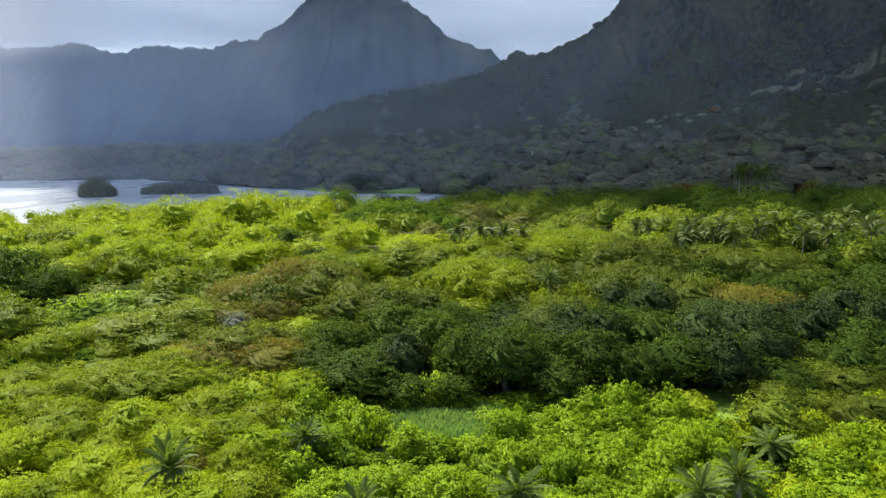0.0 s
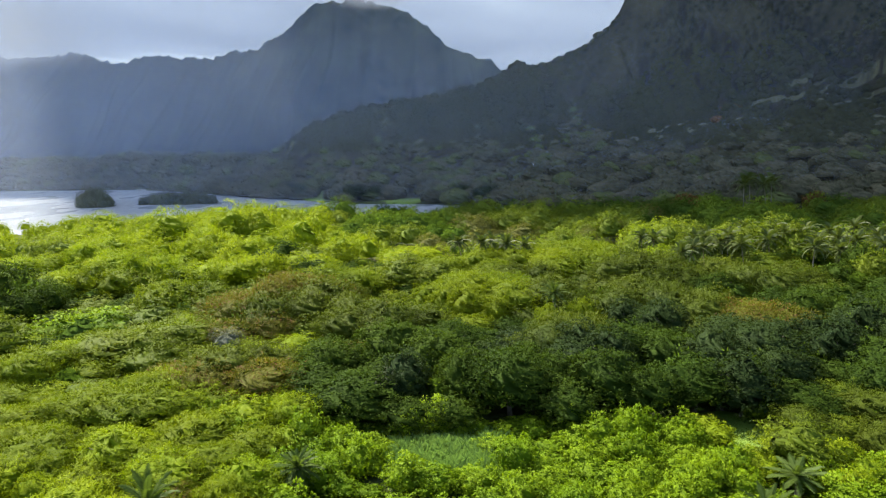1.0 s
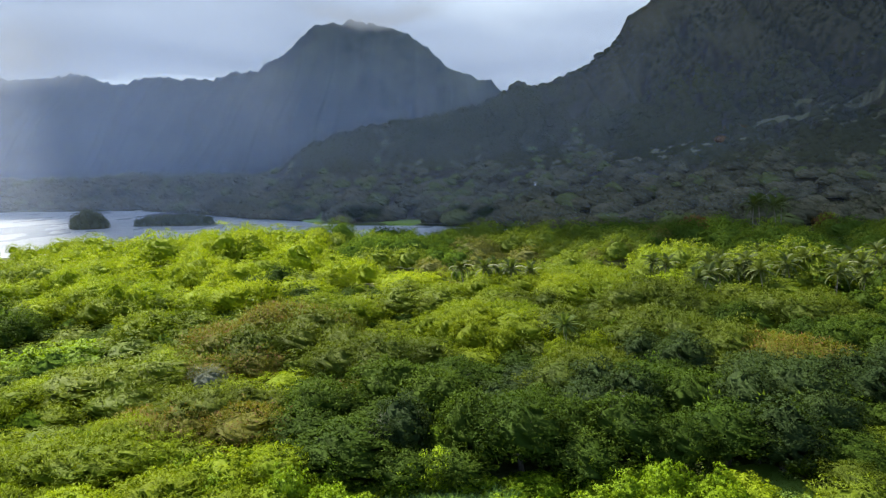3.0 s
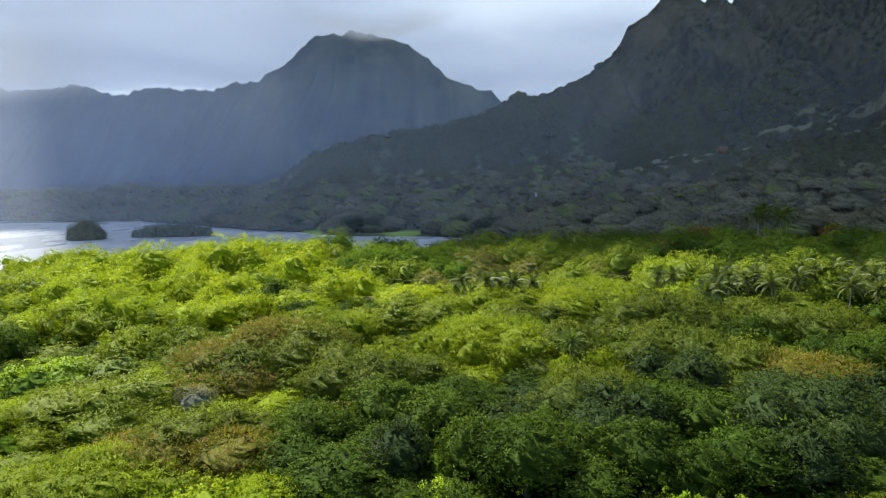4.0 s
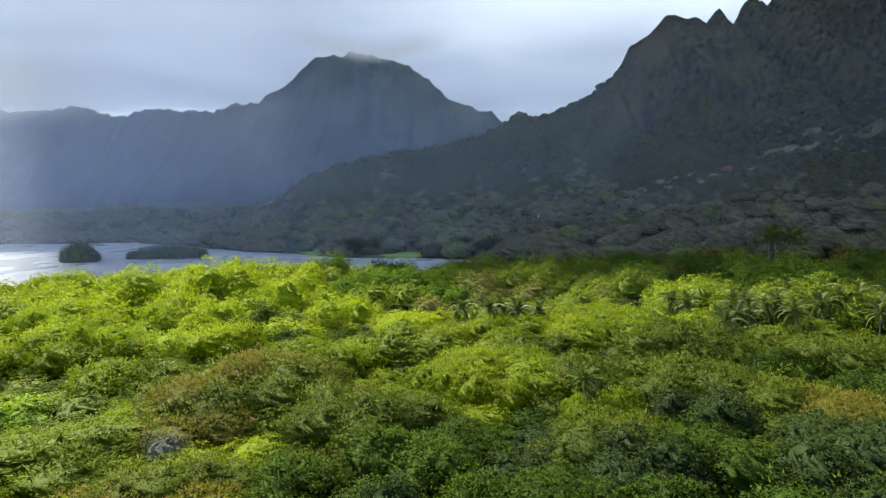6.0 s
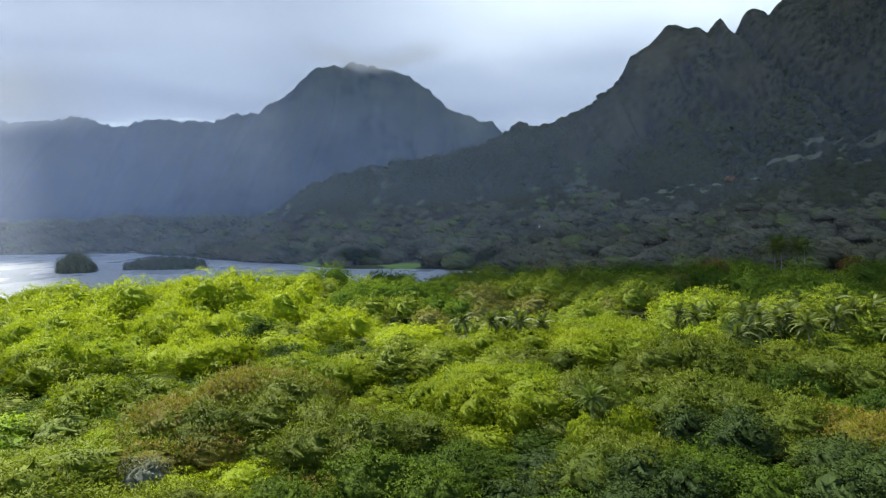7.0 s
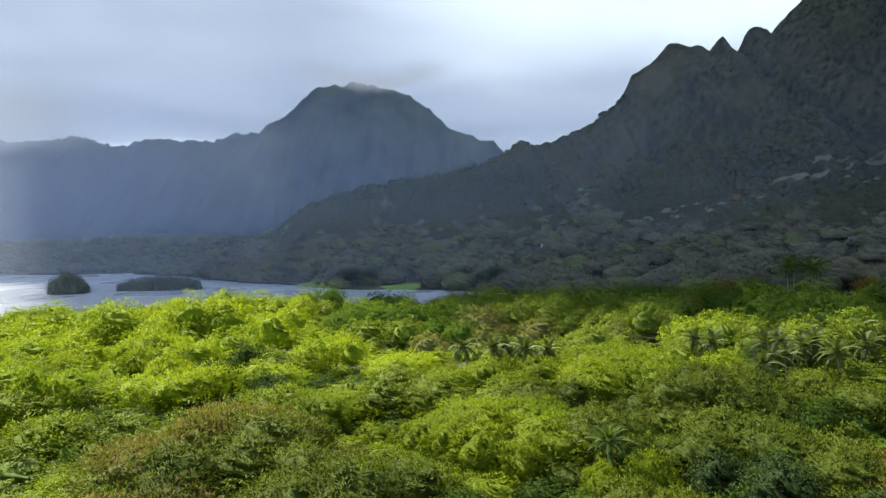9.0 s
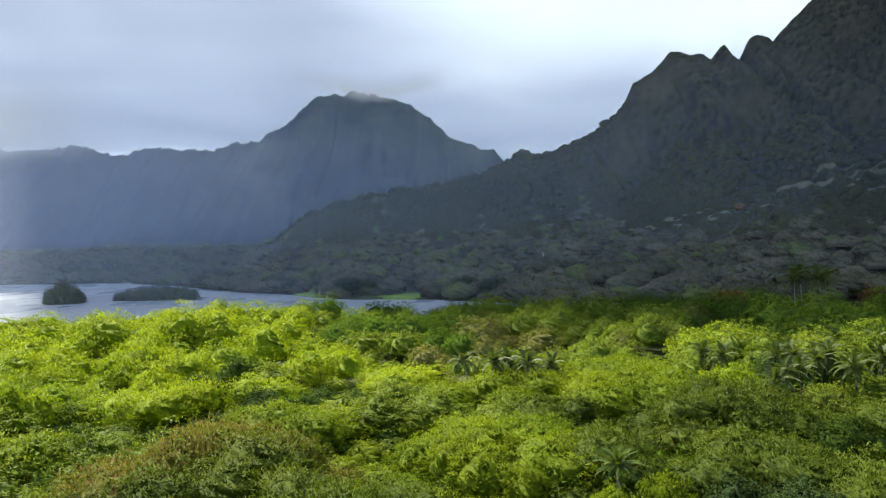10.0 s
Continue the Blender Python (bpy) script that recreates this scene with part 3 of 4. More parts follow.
GROVES += [("lime", -77, 256, 12, 12), ("lime", -102, 247, 12, 11.5), ("lime", -29, 211, 10, 10.5), ("lime", -10, 196, 9, 10), ("lime", -136, 252, 12, 10.5),
           ("spray", -49, 113, 8, 8.5), ("broad", -19, 101, 8, 8.5), ("feathery", -43, 90, 8, 8), ("lime", -51, 288, 9, 11.5), ("broad", 62, 293, 9, 9),
           ("lime", -52, 178, 10, 11), ("lime", -66, 205, 12, 12), ("feathery", -24, 158, 9, 10)]


def canopy_top(x, y):
    """Height of the tree tops over the plain: broad swells, and the domes of single groves on them."""
    x, y = np.asarray(x, float), np.asarray(y, float)
    g = lambda cx, cy, r: np.exp(-((x - cx) ** 2 + (y - cy) ** 2) / (r * r))
    c = 5.3 + 2.2 * g(8, 94, 16) + 1.2 * wave_noise(x, y, 30, 51, 2) + 2.0 * g(-68, 205, 50) + 4.6 * g(-78, 264, 34) + 2.0 * g(-12, 305, 34) + 3.6 * g(84, 300, 46) - 1.6 * g(55, 238, 34) + 1.5 * g(-30, 138, 22)
    c = c - 3.0 * smooth_step(-105, -150, x) * smooth_step(225, 290, y) - 1.0 * smooth_step(270, 330, y) * smooth_step(-75, -40, x)
    dome = np.zeros_like(c)
    for cx, cy, r, h, kind in DOMES:
        q = 1 - ((x - cx) ** 2 + (y - cy) ** 2) / (r * r)
        dome = np.maximum(dome, 1.18 * h * np.sqrt(np.maximum(q, 0)))
    c = c + dome
    low = np.where(x < -14, 6.0, np.where(x > 36, 5.5, 3.2))
    wood = np.where((x > -18) & (x < 38), smooth_step(84, 88, y), smooth_step(74, 98, y))
    return low + (c - low) * wood


def past_sun_edge(x, y):
    """How far a place lies past the edge of the sunlight on the thicket, in metres; negative in the sun."""
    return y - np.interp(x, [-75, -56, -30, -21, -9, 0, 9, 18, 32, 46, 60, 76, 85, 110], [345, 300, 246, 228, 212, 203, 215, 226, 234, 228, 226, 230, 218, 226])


def grove_spots():
    rng = np.random.RandomState(131)
    spots = []
    while len(spots) < 38:
        y = rng.uniform(166, 204)
        x = rng.uniform(58, min(0.72 * y + 4, 158))
        if y < 168 + 0.10 * (x - 58) or any(math.hypot(x - a, y - b) < 4.6 for a, b in spots):
            continue
        spots.append((x, y))
    return spots + [(5, 193), (9, 190), (13, 194), (17, 190), (22, 195), (142, 326), (147, 330), (152, 324), (158, 332)]


COCO_SPOTS = grove_spots()


def clear(x, y):
    """True where the open patches and the date palms lie."""
    reed = ((x + 1.6) / 7.2) ** 2 + ((y - 78.5) / 7.0) ** 2 < 1
    grass = ((x - 35) / 5.0) ** 2 + ((y - 86) / 4.5) ** 2 < 1
    out = reed | grass | (((x - 35) / 3.4) ** 2 + ((y - 80) / 4.0) ** 2 < 1)
    for px, py, h in DATE_PALMS:
        out = out | (((x - px) / 2.0) ** 2 + ((y - py + 1.0) / 2.8) ** 2 < 1)
    for px, py in COCO_SPOTS[:43]:
        out = out | (((x - px) / 1.5) ** 2 + ((y - py + 0.3) / 1.7) ** 2 < 1)
    return out


def on_lawn(x, y):
    """True on the two mown patches by the inlet."""
    return (((x + 97 + 0.16 * (y - 530)) / 12) ** 2 + ((y - 553) / 27) ** 2 < 1) | (((x + 24) / 25) ** 2 + ((y - 507) / 17) ** 2 < 1)


def tree_kind(name, label, category, mats, trunk, crowns, group):
    """The model trees of one kind: fine ones for the foreground, then lighter ones for farther off."""
    out = []
    for step in (0, 1):
        out.append([])
        for i, kw in enumerate(crowns):
            if step:
                kw = dict(kw, leaves=int(kw["leaves"] * 0.85), length=kw["length"] * 1.06, width=kw["width"] * 1.1)
            thing = new(name)
            if trunk:
                v, f = trunk_shape(i + 5, **trunk)
                part("trunk", mesh_of("trunk", v, f, BARK, True), thing, "rough grey-brown trunk with limbs")
            v, f, nm, tone = crown_shape(**kw)
            part("crown", mesh_of("crown", v, f, mats[i % len(mats)], True, nm, tone), thing)
            tagged(thing, label, category, group)
            out[-1].append(thing)
    return out


def variants(n, seed, **kw):
    return [dict(kw, seed=seed + i) for i in range(n)]


THICKET = "thicket trees"
BRANCHED = dict(height=8, radius=0.22, spread=3.4)
FINE = dict(R=4.4, z0=1.0, z1=9.0, clumps=210, leaves=27, clump=0.66, length=0.34, width=0.10, up=0.8, ragged=0.085, rough=0.20, flat=0.95)
LEAFY = dict(R=4.2, z0=0.6, z1=9.0, lobes=13, clumps=190, leaves=27, clump=0.60, length=0.27, width=0.15, up=0.15, ragged=0.10, rough=0.30, flat=0.75)
KINDS = {   # models, height, radius
    "feathery": (tree_kind("feathery_tree", "rounded feathery yellow-green tree in dense lowland thicket", "tree", [FEATHERY], BRANCHED, variants(4, 100, **FINE), THICKET), 9.0, 4.4),
    "olive": (tree_kind("olive_feathery_tree", "rounded feathery olive-green tree in dense lowland thicket", "tree", [OLIVE], BRANCHED, variants(3, 110, **FINE), THICKET), 9.0, 4.4),
    "lime": (tree_kind("lime_tree", "bright lime-green bushy tree lit by the sun", "tree", [LIME], BRANCHED, variants(4, 120, **dict(FINE, clump=0.74)), THICKET), 9.0, 4.4),
    "broad": (tree_kind("broadleaf_tree", "dense green broadleaf tree with clumped foliage", "tree", [BROAD], BRANCHED, variants(4, 140, **LEAFY), THICKET), 9.0, 4.2),
    "deep": (tree_kind("dark_tree", "large dark green broadleaf tree with heavy crown", "tree", [DEEP], dict(height=9, radius=0.3, spread=3.4),
                       variants(2, 160, **dict(LEAFY, R=4.8, z1=10.0, clumps=210, length=0.29, width=0.17, clump=0.68)), THICKET), 10.0, 4.8),
    "spray": (tree_kind("spreading_tree", "fresh green tree with flat layered leaf sprays", "tree", [SPRAY], dict(height=7, radius=0.2, spread=3.4),
                        variants(3, 180, **dict(LEAFY, R=4.8, z0=1.0, z1=7.6, lobes=14, clumps=130, leaves=30, clump=0.9, flat=0.28, ragged=0.17, length=0.36, width=0.13, up=0.0, splay=0.9)), THICKET), 7.6, 4.8),
    "brown": (tree_kind("withered_bush", "half-bare brownish bush with sparse dry foliage", "bush", [BROWNISH], dict(height=7, radius=0.15, spread=3.8, limbs=6),
                        variants(2, 200, **dict(FINE, R=4.6, z0=1.6, z1=8.0, leaves=22, ragged=0.12, core=0.66, width=0.08, length=0.38, clump=0.8)), THICKET), 8.0, 4.6),
    "vine": (tree_kind("vine_mound", "low mound of bright green climbing vines", "vines", [VINE], None,
                       variants(5, 220, R=2.4, z0=-0.8, z1=3.2, lobes=10, clumps=100, leaves=26, clump=0.38, length=0.21, width=0.14, up=0.0, ragged=0.16, rough=0.34, flat=0.9, rings=8, spokes=18, low=105), "vine mounds"), 3.2, 2.4),
    "shrub": (tree_kind("lime_shrub", "yellow-green leafy shrub in full sun", "shrub", [LIME], dict(height=4, radius=0.1, spread=1.6),
                        variants(3, 240, R=2.3, z0=0.2, z1=4.6, lobes=10, clumps=95, leaves=24, clump=0.40, length=0.24, width=0.11, up=0.5, ragged=0.18, rings=8, spokes=18), "shrubs"), 4.6, 2.3),
    "silver": (tree_kind("silver_bush", "grey-leaved half-dead bush among green trees", "bush", [SILVER], BRANCHED,
                         variants(1, 270, **dict(FINE, leaves=14, ragged=0.14, core=0.75)), THICKET), 9.0, 4.4),
    "red": (tree_kind("red_tree", "rust-red flowering tree among dark woods", "tree", [REDDISH], BRANCHED,
                      variants(1, 260, R=4.4, z0=1.5, z1=9.0, clumps=110, leaves=16, length=0.5, width=0.25), THICKET), 9.0, 4.4),
}


def plant(kind, x, y, top, rng, radius):
    """One copy of a model, its top at that height and its crown about that wide."""
    models, height, wide = KINDS[kind]
    g = float(land_height(np.array(x), np.array(y)))
    s = max((top - g) / height, 0.25)
    w = min(max(radius / wide * rng.uniform(0.95, 1.15), 0.7 * s), 2.1 * s)
    m = pose(x, y, g - 0.05, 0, 0, rng.uniform(0, 360)) @ Matrix.Diagonal((w, w, s, 1))
    pick = models[1 if y > 122 else 0]
    copy_thing(pick[rng.randint(len(pick))], m)


def choose(x, y, rng, patch):
    """Which kind grows at a place; the feathery trees are duller to the east of the open strip."""
    kind = kind_at(x, y, rng, patch)
    return "olive" if kind == "feathery" and x > 15 and y < 170 else kind


def kind_at(x, y, rng, patch):
    if y < 85 and -16 < x < 36:
        return "vine"
    if y < 92 and not -16 < x < 36:
        if x < -14:
            if (x + 31) ** 2 / 150 + (y - 72) ** 2 / 60 < 1:
                return ("feathery", "brown", "feathery", "lime")[rng.randint(4)]
            if (x + 46) ** 2 / 140 + (y - 85) ** 2 / 60 < 1:
                return "feathery"
            return ("feathery", "lime", "lime", "shrub", "lime")[rng.randint(5)]
        return ("shrub", "lime", "vine", "shrub")[rng.randint(4)] if y < 72 else ("spray", "broad", "feathery")[rng.randint(3)]
    if x < -22 and y < 116:
        return ("lime", "feathery", "lime", "vine", "feathery", "spray")[rng.randint(6)]
    if (x + 26) ** 2 / 190 + (y - 124) ** 2 / 900 < 1:
        return ("brown", "olive", "brown", "spray")[rng.randint(4)]
    if (x - 43) ** 2 + (y - 104) ** 2 < 120:
        return "deep"
    if y < 128 and x > -18:
        return ("broad", "deep", "broad", "deep", "broad")[rng.randint(5)]
    if patch + (0.2 if x > 0 and y < 175 else -0.15 if x < -5 else 0) > 0.22:
        return ("broad", "broad", "spray")[rng.randint(3)]
    if patch < -0.15:
        return ("lime" if y > 165 and x < 10 else "feathery")
    return ("feathery", "feathery", "spray", "lime", "broad")[rng.randint(5)]


def scatter(y0, y1, cell, seed, margin=12):
    rng = np.random.RandomState(seed)
    out = []
    for j in range(int((y1 - y0) / cell)):
        y = y0 + (j + 0.5) * cell
        half = 0.67 * y + margin
        for i in range(int(2 * half / cell)):
            out.append((-half + (i + 0.5 + (j % 2) * 0.5) * cell + rng.uniform(-0.35, 0.35) * cell, y + rng.uniform(-0.35, 0.35) * cell))
    return np.array(out), rng


def grove(x, y):
    """The kind of tree that makes up the dome at a place, if there is one."""
    best, kind = 0.1, None
    for cx, cy, r, h, k in DOMES:
        q = 1 - ((x - cx) ** 2 + (y - cy) ** 2) / (r * r)
        if q * h > best:
            best, kind = q * h, k
    return kind


def packed(rng, tries, area, sizes, tight):
    """Spots for crowns of mixed sizes, the largest first, that overlap only in part: x, y, radius."""
    out = np.zeros((0, 3))
    for r, n in zip(sizes, tries):
        y = np.sqrt(rng.uniform(area[0] ** 2, area[1] ** 2, n))
        x = rng.uniform(-1, 1, n) * (0.67 * y + 12)
        for a, b in zip(x, y):
            q = r * rng.uniform(0.85, 1.15)
            if clear(a, b):
                continue
            if len(out) and (np.hypot(out[:, 0] - a, out[:, 1] - b) < tight * (out[:, 2] + q)).any():
                continue
            out = np.append(out, [(a, b, q)], 0)
    return out


def build_near_woods():
    rng = np.random.RandomState(71)
    # vines and shrubs in the open foreground
    spots, _ = scatter(42, 92, 3.0, 71)
    for x, y in spots:
        if clear(x, y) or not (-18 < x < 38 or rng.rand() < 0.3) or (y > 86 and -18 < x < 38):
            continue
        kind = "vine" if -18 < x < 30 or rng.rand() < 0.4 else "shrub"
        plant(kind, x, y, 1.3 + 0.9 + 3.2 * rng.rand() ** 1.6 + (0.6 if y > 70 else 0), rng, 2.6)
    # bushes and trees that flank it
    for x, y, r in packed(rng, (80, 300, 500), (46, 92), (4.4, 3.4, 2.4), 0.62):
        if -18 < x < 36:
            continue
        kind = choose(x, y, rng, 0)
        top = float(canopy_top(np.array(x), np.array(y))) * (0.7 + 0.09 * r) * rng.uniform(0.9, 1.15)
        plant(kind, x, y, min(top, 4.6) if kind in ("vine", "shrub") else top, rng, r * 1.15)
    # the thicket behind: groves shaped like domes, each mostly of one kind
    for kind, x, y, r, top in GROVES:
        DOMES.append((x, y, r, max(top - 5.2, 2.5), kind))
    for x, y, r in packed(np.random.RandomState(74), (150, 500, 900), (90, 350), (12, 9, 6.8), 0.78):
        if any(math.hypot(x - g[1], y - g[2]) < 0.8 * (r + g[3]) for g in GROVES):
            continue
        pt = float(wave_noise(np.array([x]), np.array([y]), 34, 73, 2)[0])
        DOMES.append((x, y, r, 0.55 * r * rng.uniform(0.8, 1.2), choose(x, y, rng, pt)))
    spots = packed(rng, (1500, 2600, 3000), (86, 205), (4.9, 4.1, 3.3), 0.62)
    tops = canopy_top(spots[:, 0], spots[:, 1])
    patch = wave_noise(spots[:, 0], spots[:, 1], 34, 73, 2)
    for (x, y, r), top, pt in zip(spots, tops, patch):
        kind = grove(x, y)
        if x < -14 and y > 165 and kind in ("broad", "spray", "feathery") and rng.rand() < 0.55:
            kind = "lime"
        if kind == "brown" and rng.rand() < 0.4:
            kind = ("olive", "spray")[rng.randint(2)]
        if kind is None or (rng.rand() < 0.12 and kind not in ("feathery", "olive")):
            kind = choose(x, y, rng, pt)
        plant(kind, x, y, float(top) * rng.uniform(0.95, 1.04) * (0.75 if kind == "vine" else 1.0), rng, r * (1.16 if kind in ("broad", "deep") else 1.45))
    # big trees and red ones along the inlet and the mountain's foot
    for x, y, h, r in ((-116, 560, 11, 7), (-66, 513, 13, 11), (-54, 516, 12, 10), (12, 486, 13, 10), (30, 474, 13, 12), (-128, 578, 12, 9)):
        plant("deep", x, y, 1.5 + h, rng, r)
    for x, y, h, r in ((18.6, 124.6, 9.0, 3.0), (22.6, 125.0, 8.6, 2.8), (25.5, 128, 9.0, 3.0)):
        plant("feathery", x, y, h, rng, r)
    for x, y, h, r in ((-8, 92.5, 7.6, 2.6), (-24, 70, 4.2, 2.2), (-36, 113, 8.6, 3.0), (22, 99, 8.2, 2.4)):
        plant("silver", x, y, h, rng, r)
    for x, y, h, r in ((107, 308, 15.5, 6), (112, 311, 14.5, 5), (190, 352, 13, 5), (232, 560, 11, 7), (221, 556, 9, 6)):
        plant("red", x, y, float(land_height(np.array(x), np.array(y))) + h, rng, r)


def stuff_woods(name, spots, tops, models, mat, label, rng, wide=(0.9, 1.3), ground=None):
    """Many crowns as one mesh."""
    pieces, normals, tones = [], [], []
    if ground is None:
        ground = land_height(spots[:, 0], spots[:, 1])
    for (x, y), top, g in zip(spots, tops, ground):
        v, f, nm, tone = models[rng.randint(len(models))]
        a, s = rng.uniform(0, 6.28), top
        w = s * rng.uniform(*wide)
        c, d = math.cos(a), math.sin(a)
        turn = np.array([[c, d, 0], [-d, c, 0], [0, 0, 1]])
        pieces.append(((v * [w, w, s]) @ turn + [x, y, g], f))
        normals.append(nm @ turn)
        tones.append(tone)
    v, f = joined(pieces)
    tagged(new(name, mesh_of(name, v, f, mat, True, np.concatenate(normals), np.concatenate(tones))), label, "woodland", kind="stuff")


def build_understory():
    """Low growth that fills the ground between the trees; shade in the gaps is put into its leaf colours."""
    models = [crown_shape(360 + i, 1.0, 0.05, 1.0, clumps=30, leaves=7, clump=0.16, length=0.085, width=0.05, up=0.4, ragged=0.14, rings=7, spokes=16, low=100) for i in range(6)]
    rng = np.random.RandomState(85)
    spots, _ = scatter(87, 206, 4.6, 86)
    x, y = spots.T
    keep = ~clear(x, y) & ~((x > -18) & (x < 38) & (y < 91))
    x, y = x[keep], y[keep]
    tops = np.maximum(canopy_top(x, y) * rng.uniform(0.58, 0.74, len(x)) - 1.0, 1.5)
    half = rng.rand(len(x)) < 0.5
    for name, mat, k in (("green_undergrowth", UNDER_SHADED_LEAF, half), ("dark_undergrowth", MID_SHADED, ~half)):
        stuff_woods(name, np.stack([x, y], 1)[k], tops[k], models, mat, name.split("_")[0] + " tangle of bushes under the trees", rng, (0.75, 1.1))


def build_mid_woods():
    models = [crown_shape(300 + i, 0.50, 0.0, 1.0, clumps=110, leaves=12, clump=0.085, length=0.040, width=0.021, up=0.7, ragged=0.08, rings=8, spokes=16, low=105, rough=0.20, core=0.68, crumple=0.05) for i in range(8)]
    rng = np.random.RandomState(81)
    spots = packed(rng, (500, 1500, 4500), (200, 440), (7.6, 5.4, 3.9), 0.60)
    x, y, r = spots.T
    keep = (lake_depth(x, y) < -5) & (mountain_height(x, y) < 14) & (y < 348 + 52 * smooth_step(0, 70, x))
    x, y, r = x[keep], y[keep], r[keep]
    tops = canopy_top(x, y) * (0.76 + 0.038 * r) * rng.uniform(0.88, 1.12, len(x))
    # dark leaves past the sun's edge: partly species, partly cloud shade put into colour
    shade = past_sun_edge(x, y) > 0
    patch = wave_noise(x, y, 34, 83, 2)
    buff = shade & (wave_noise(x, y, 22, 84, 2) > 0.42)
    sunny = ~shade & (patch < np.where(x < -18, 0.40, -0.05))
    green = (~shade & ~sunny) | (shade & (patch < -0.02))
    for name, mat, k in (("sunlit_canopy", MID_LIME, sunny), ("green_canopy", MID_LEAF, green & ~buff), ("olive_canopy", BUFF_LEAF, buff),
                         ("dark_canopy", MID_SHADED, ~sunny & ~green & ~buff)):
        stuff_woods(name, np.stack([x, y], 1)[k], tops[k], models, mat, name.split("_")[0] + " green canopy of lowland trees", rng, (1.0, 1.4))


def umbrella_shape(seed, R, z0, z1, leaves, size, rings=5, spokes=11):
    """A low broad crown seen from afar: an uneven cap with leaf clumps on it."""
    rng = np.random.RandomState(seed)
    v, nm = [], []
    for i in range(rings):
        k = i / (rings - 1)
        for j in range(spokes):
            a = (j + 0.5 * (i % 2)) * 2 * math.pi / spokes
            rad = math.sin((0.04 + 0.48 * k) * math.pi) * (1 + 0.16 * math.sin(3 * a + seed) * k + 0.10 * rng.normal())
            z = z0 + (z1 - z0) * math.cos((0.04 + 0.48 * k) * math.pi) * (1 + 0.07 * rng.normal())
            v.append((R * rad * math.cos(a), R * rad * math.sin(a), z))
            nm.append((math.cos(a) * k, math.sin(a) * k, 1.2 - k * 0.9))
    v, nm = np.array(v), unit(np.array(nm) + rng.normal(size=(len(nm), 3)) * 0.14)
    f = []
    for i in range(rings - 1):
        for j in range(spokes):
            a, b = i * spokes + j, i * spokes + (j + 1) % spokes
            f += [[a, a + spokes, b + spokes], [a, b + spokes, b]]
    k = rng.randint(0, spokes * rings, leaves)
    p = v[k] * 0.97 + nm[k] * R * 0.02 + rng.normal(size=(leaves, 3)) * [R * 0.09, R * 0.09, (z1 - z0) * 0.03]
    v = v * [0.90, 0.90, 0.95]
    n2 = unit(nm[k] + rng.normal(size=(leaves, 3)) * 0.10)
    w, g = leaf_blades(p, rng.normal(size=(leaves, 3)), n2, size * rng.uniform(0.6, 1.3, leaves), size * 0.75 * rng.uniform(0.6, 1.3, leaves))
    return (*joined([(v, np.array(f)), (w, g)]), np.concatenate([nm, np.repeat(n2, 3, 0)]), np.full(len(v) + len(w), 0.5))


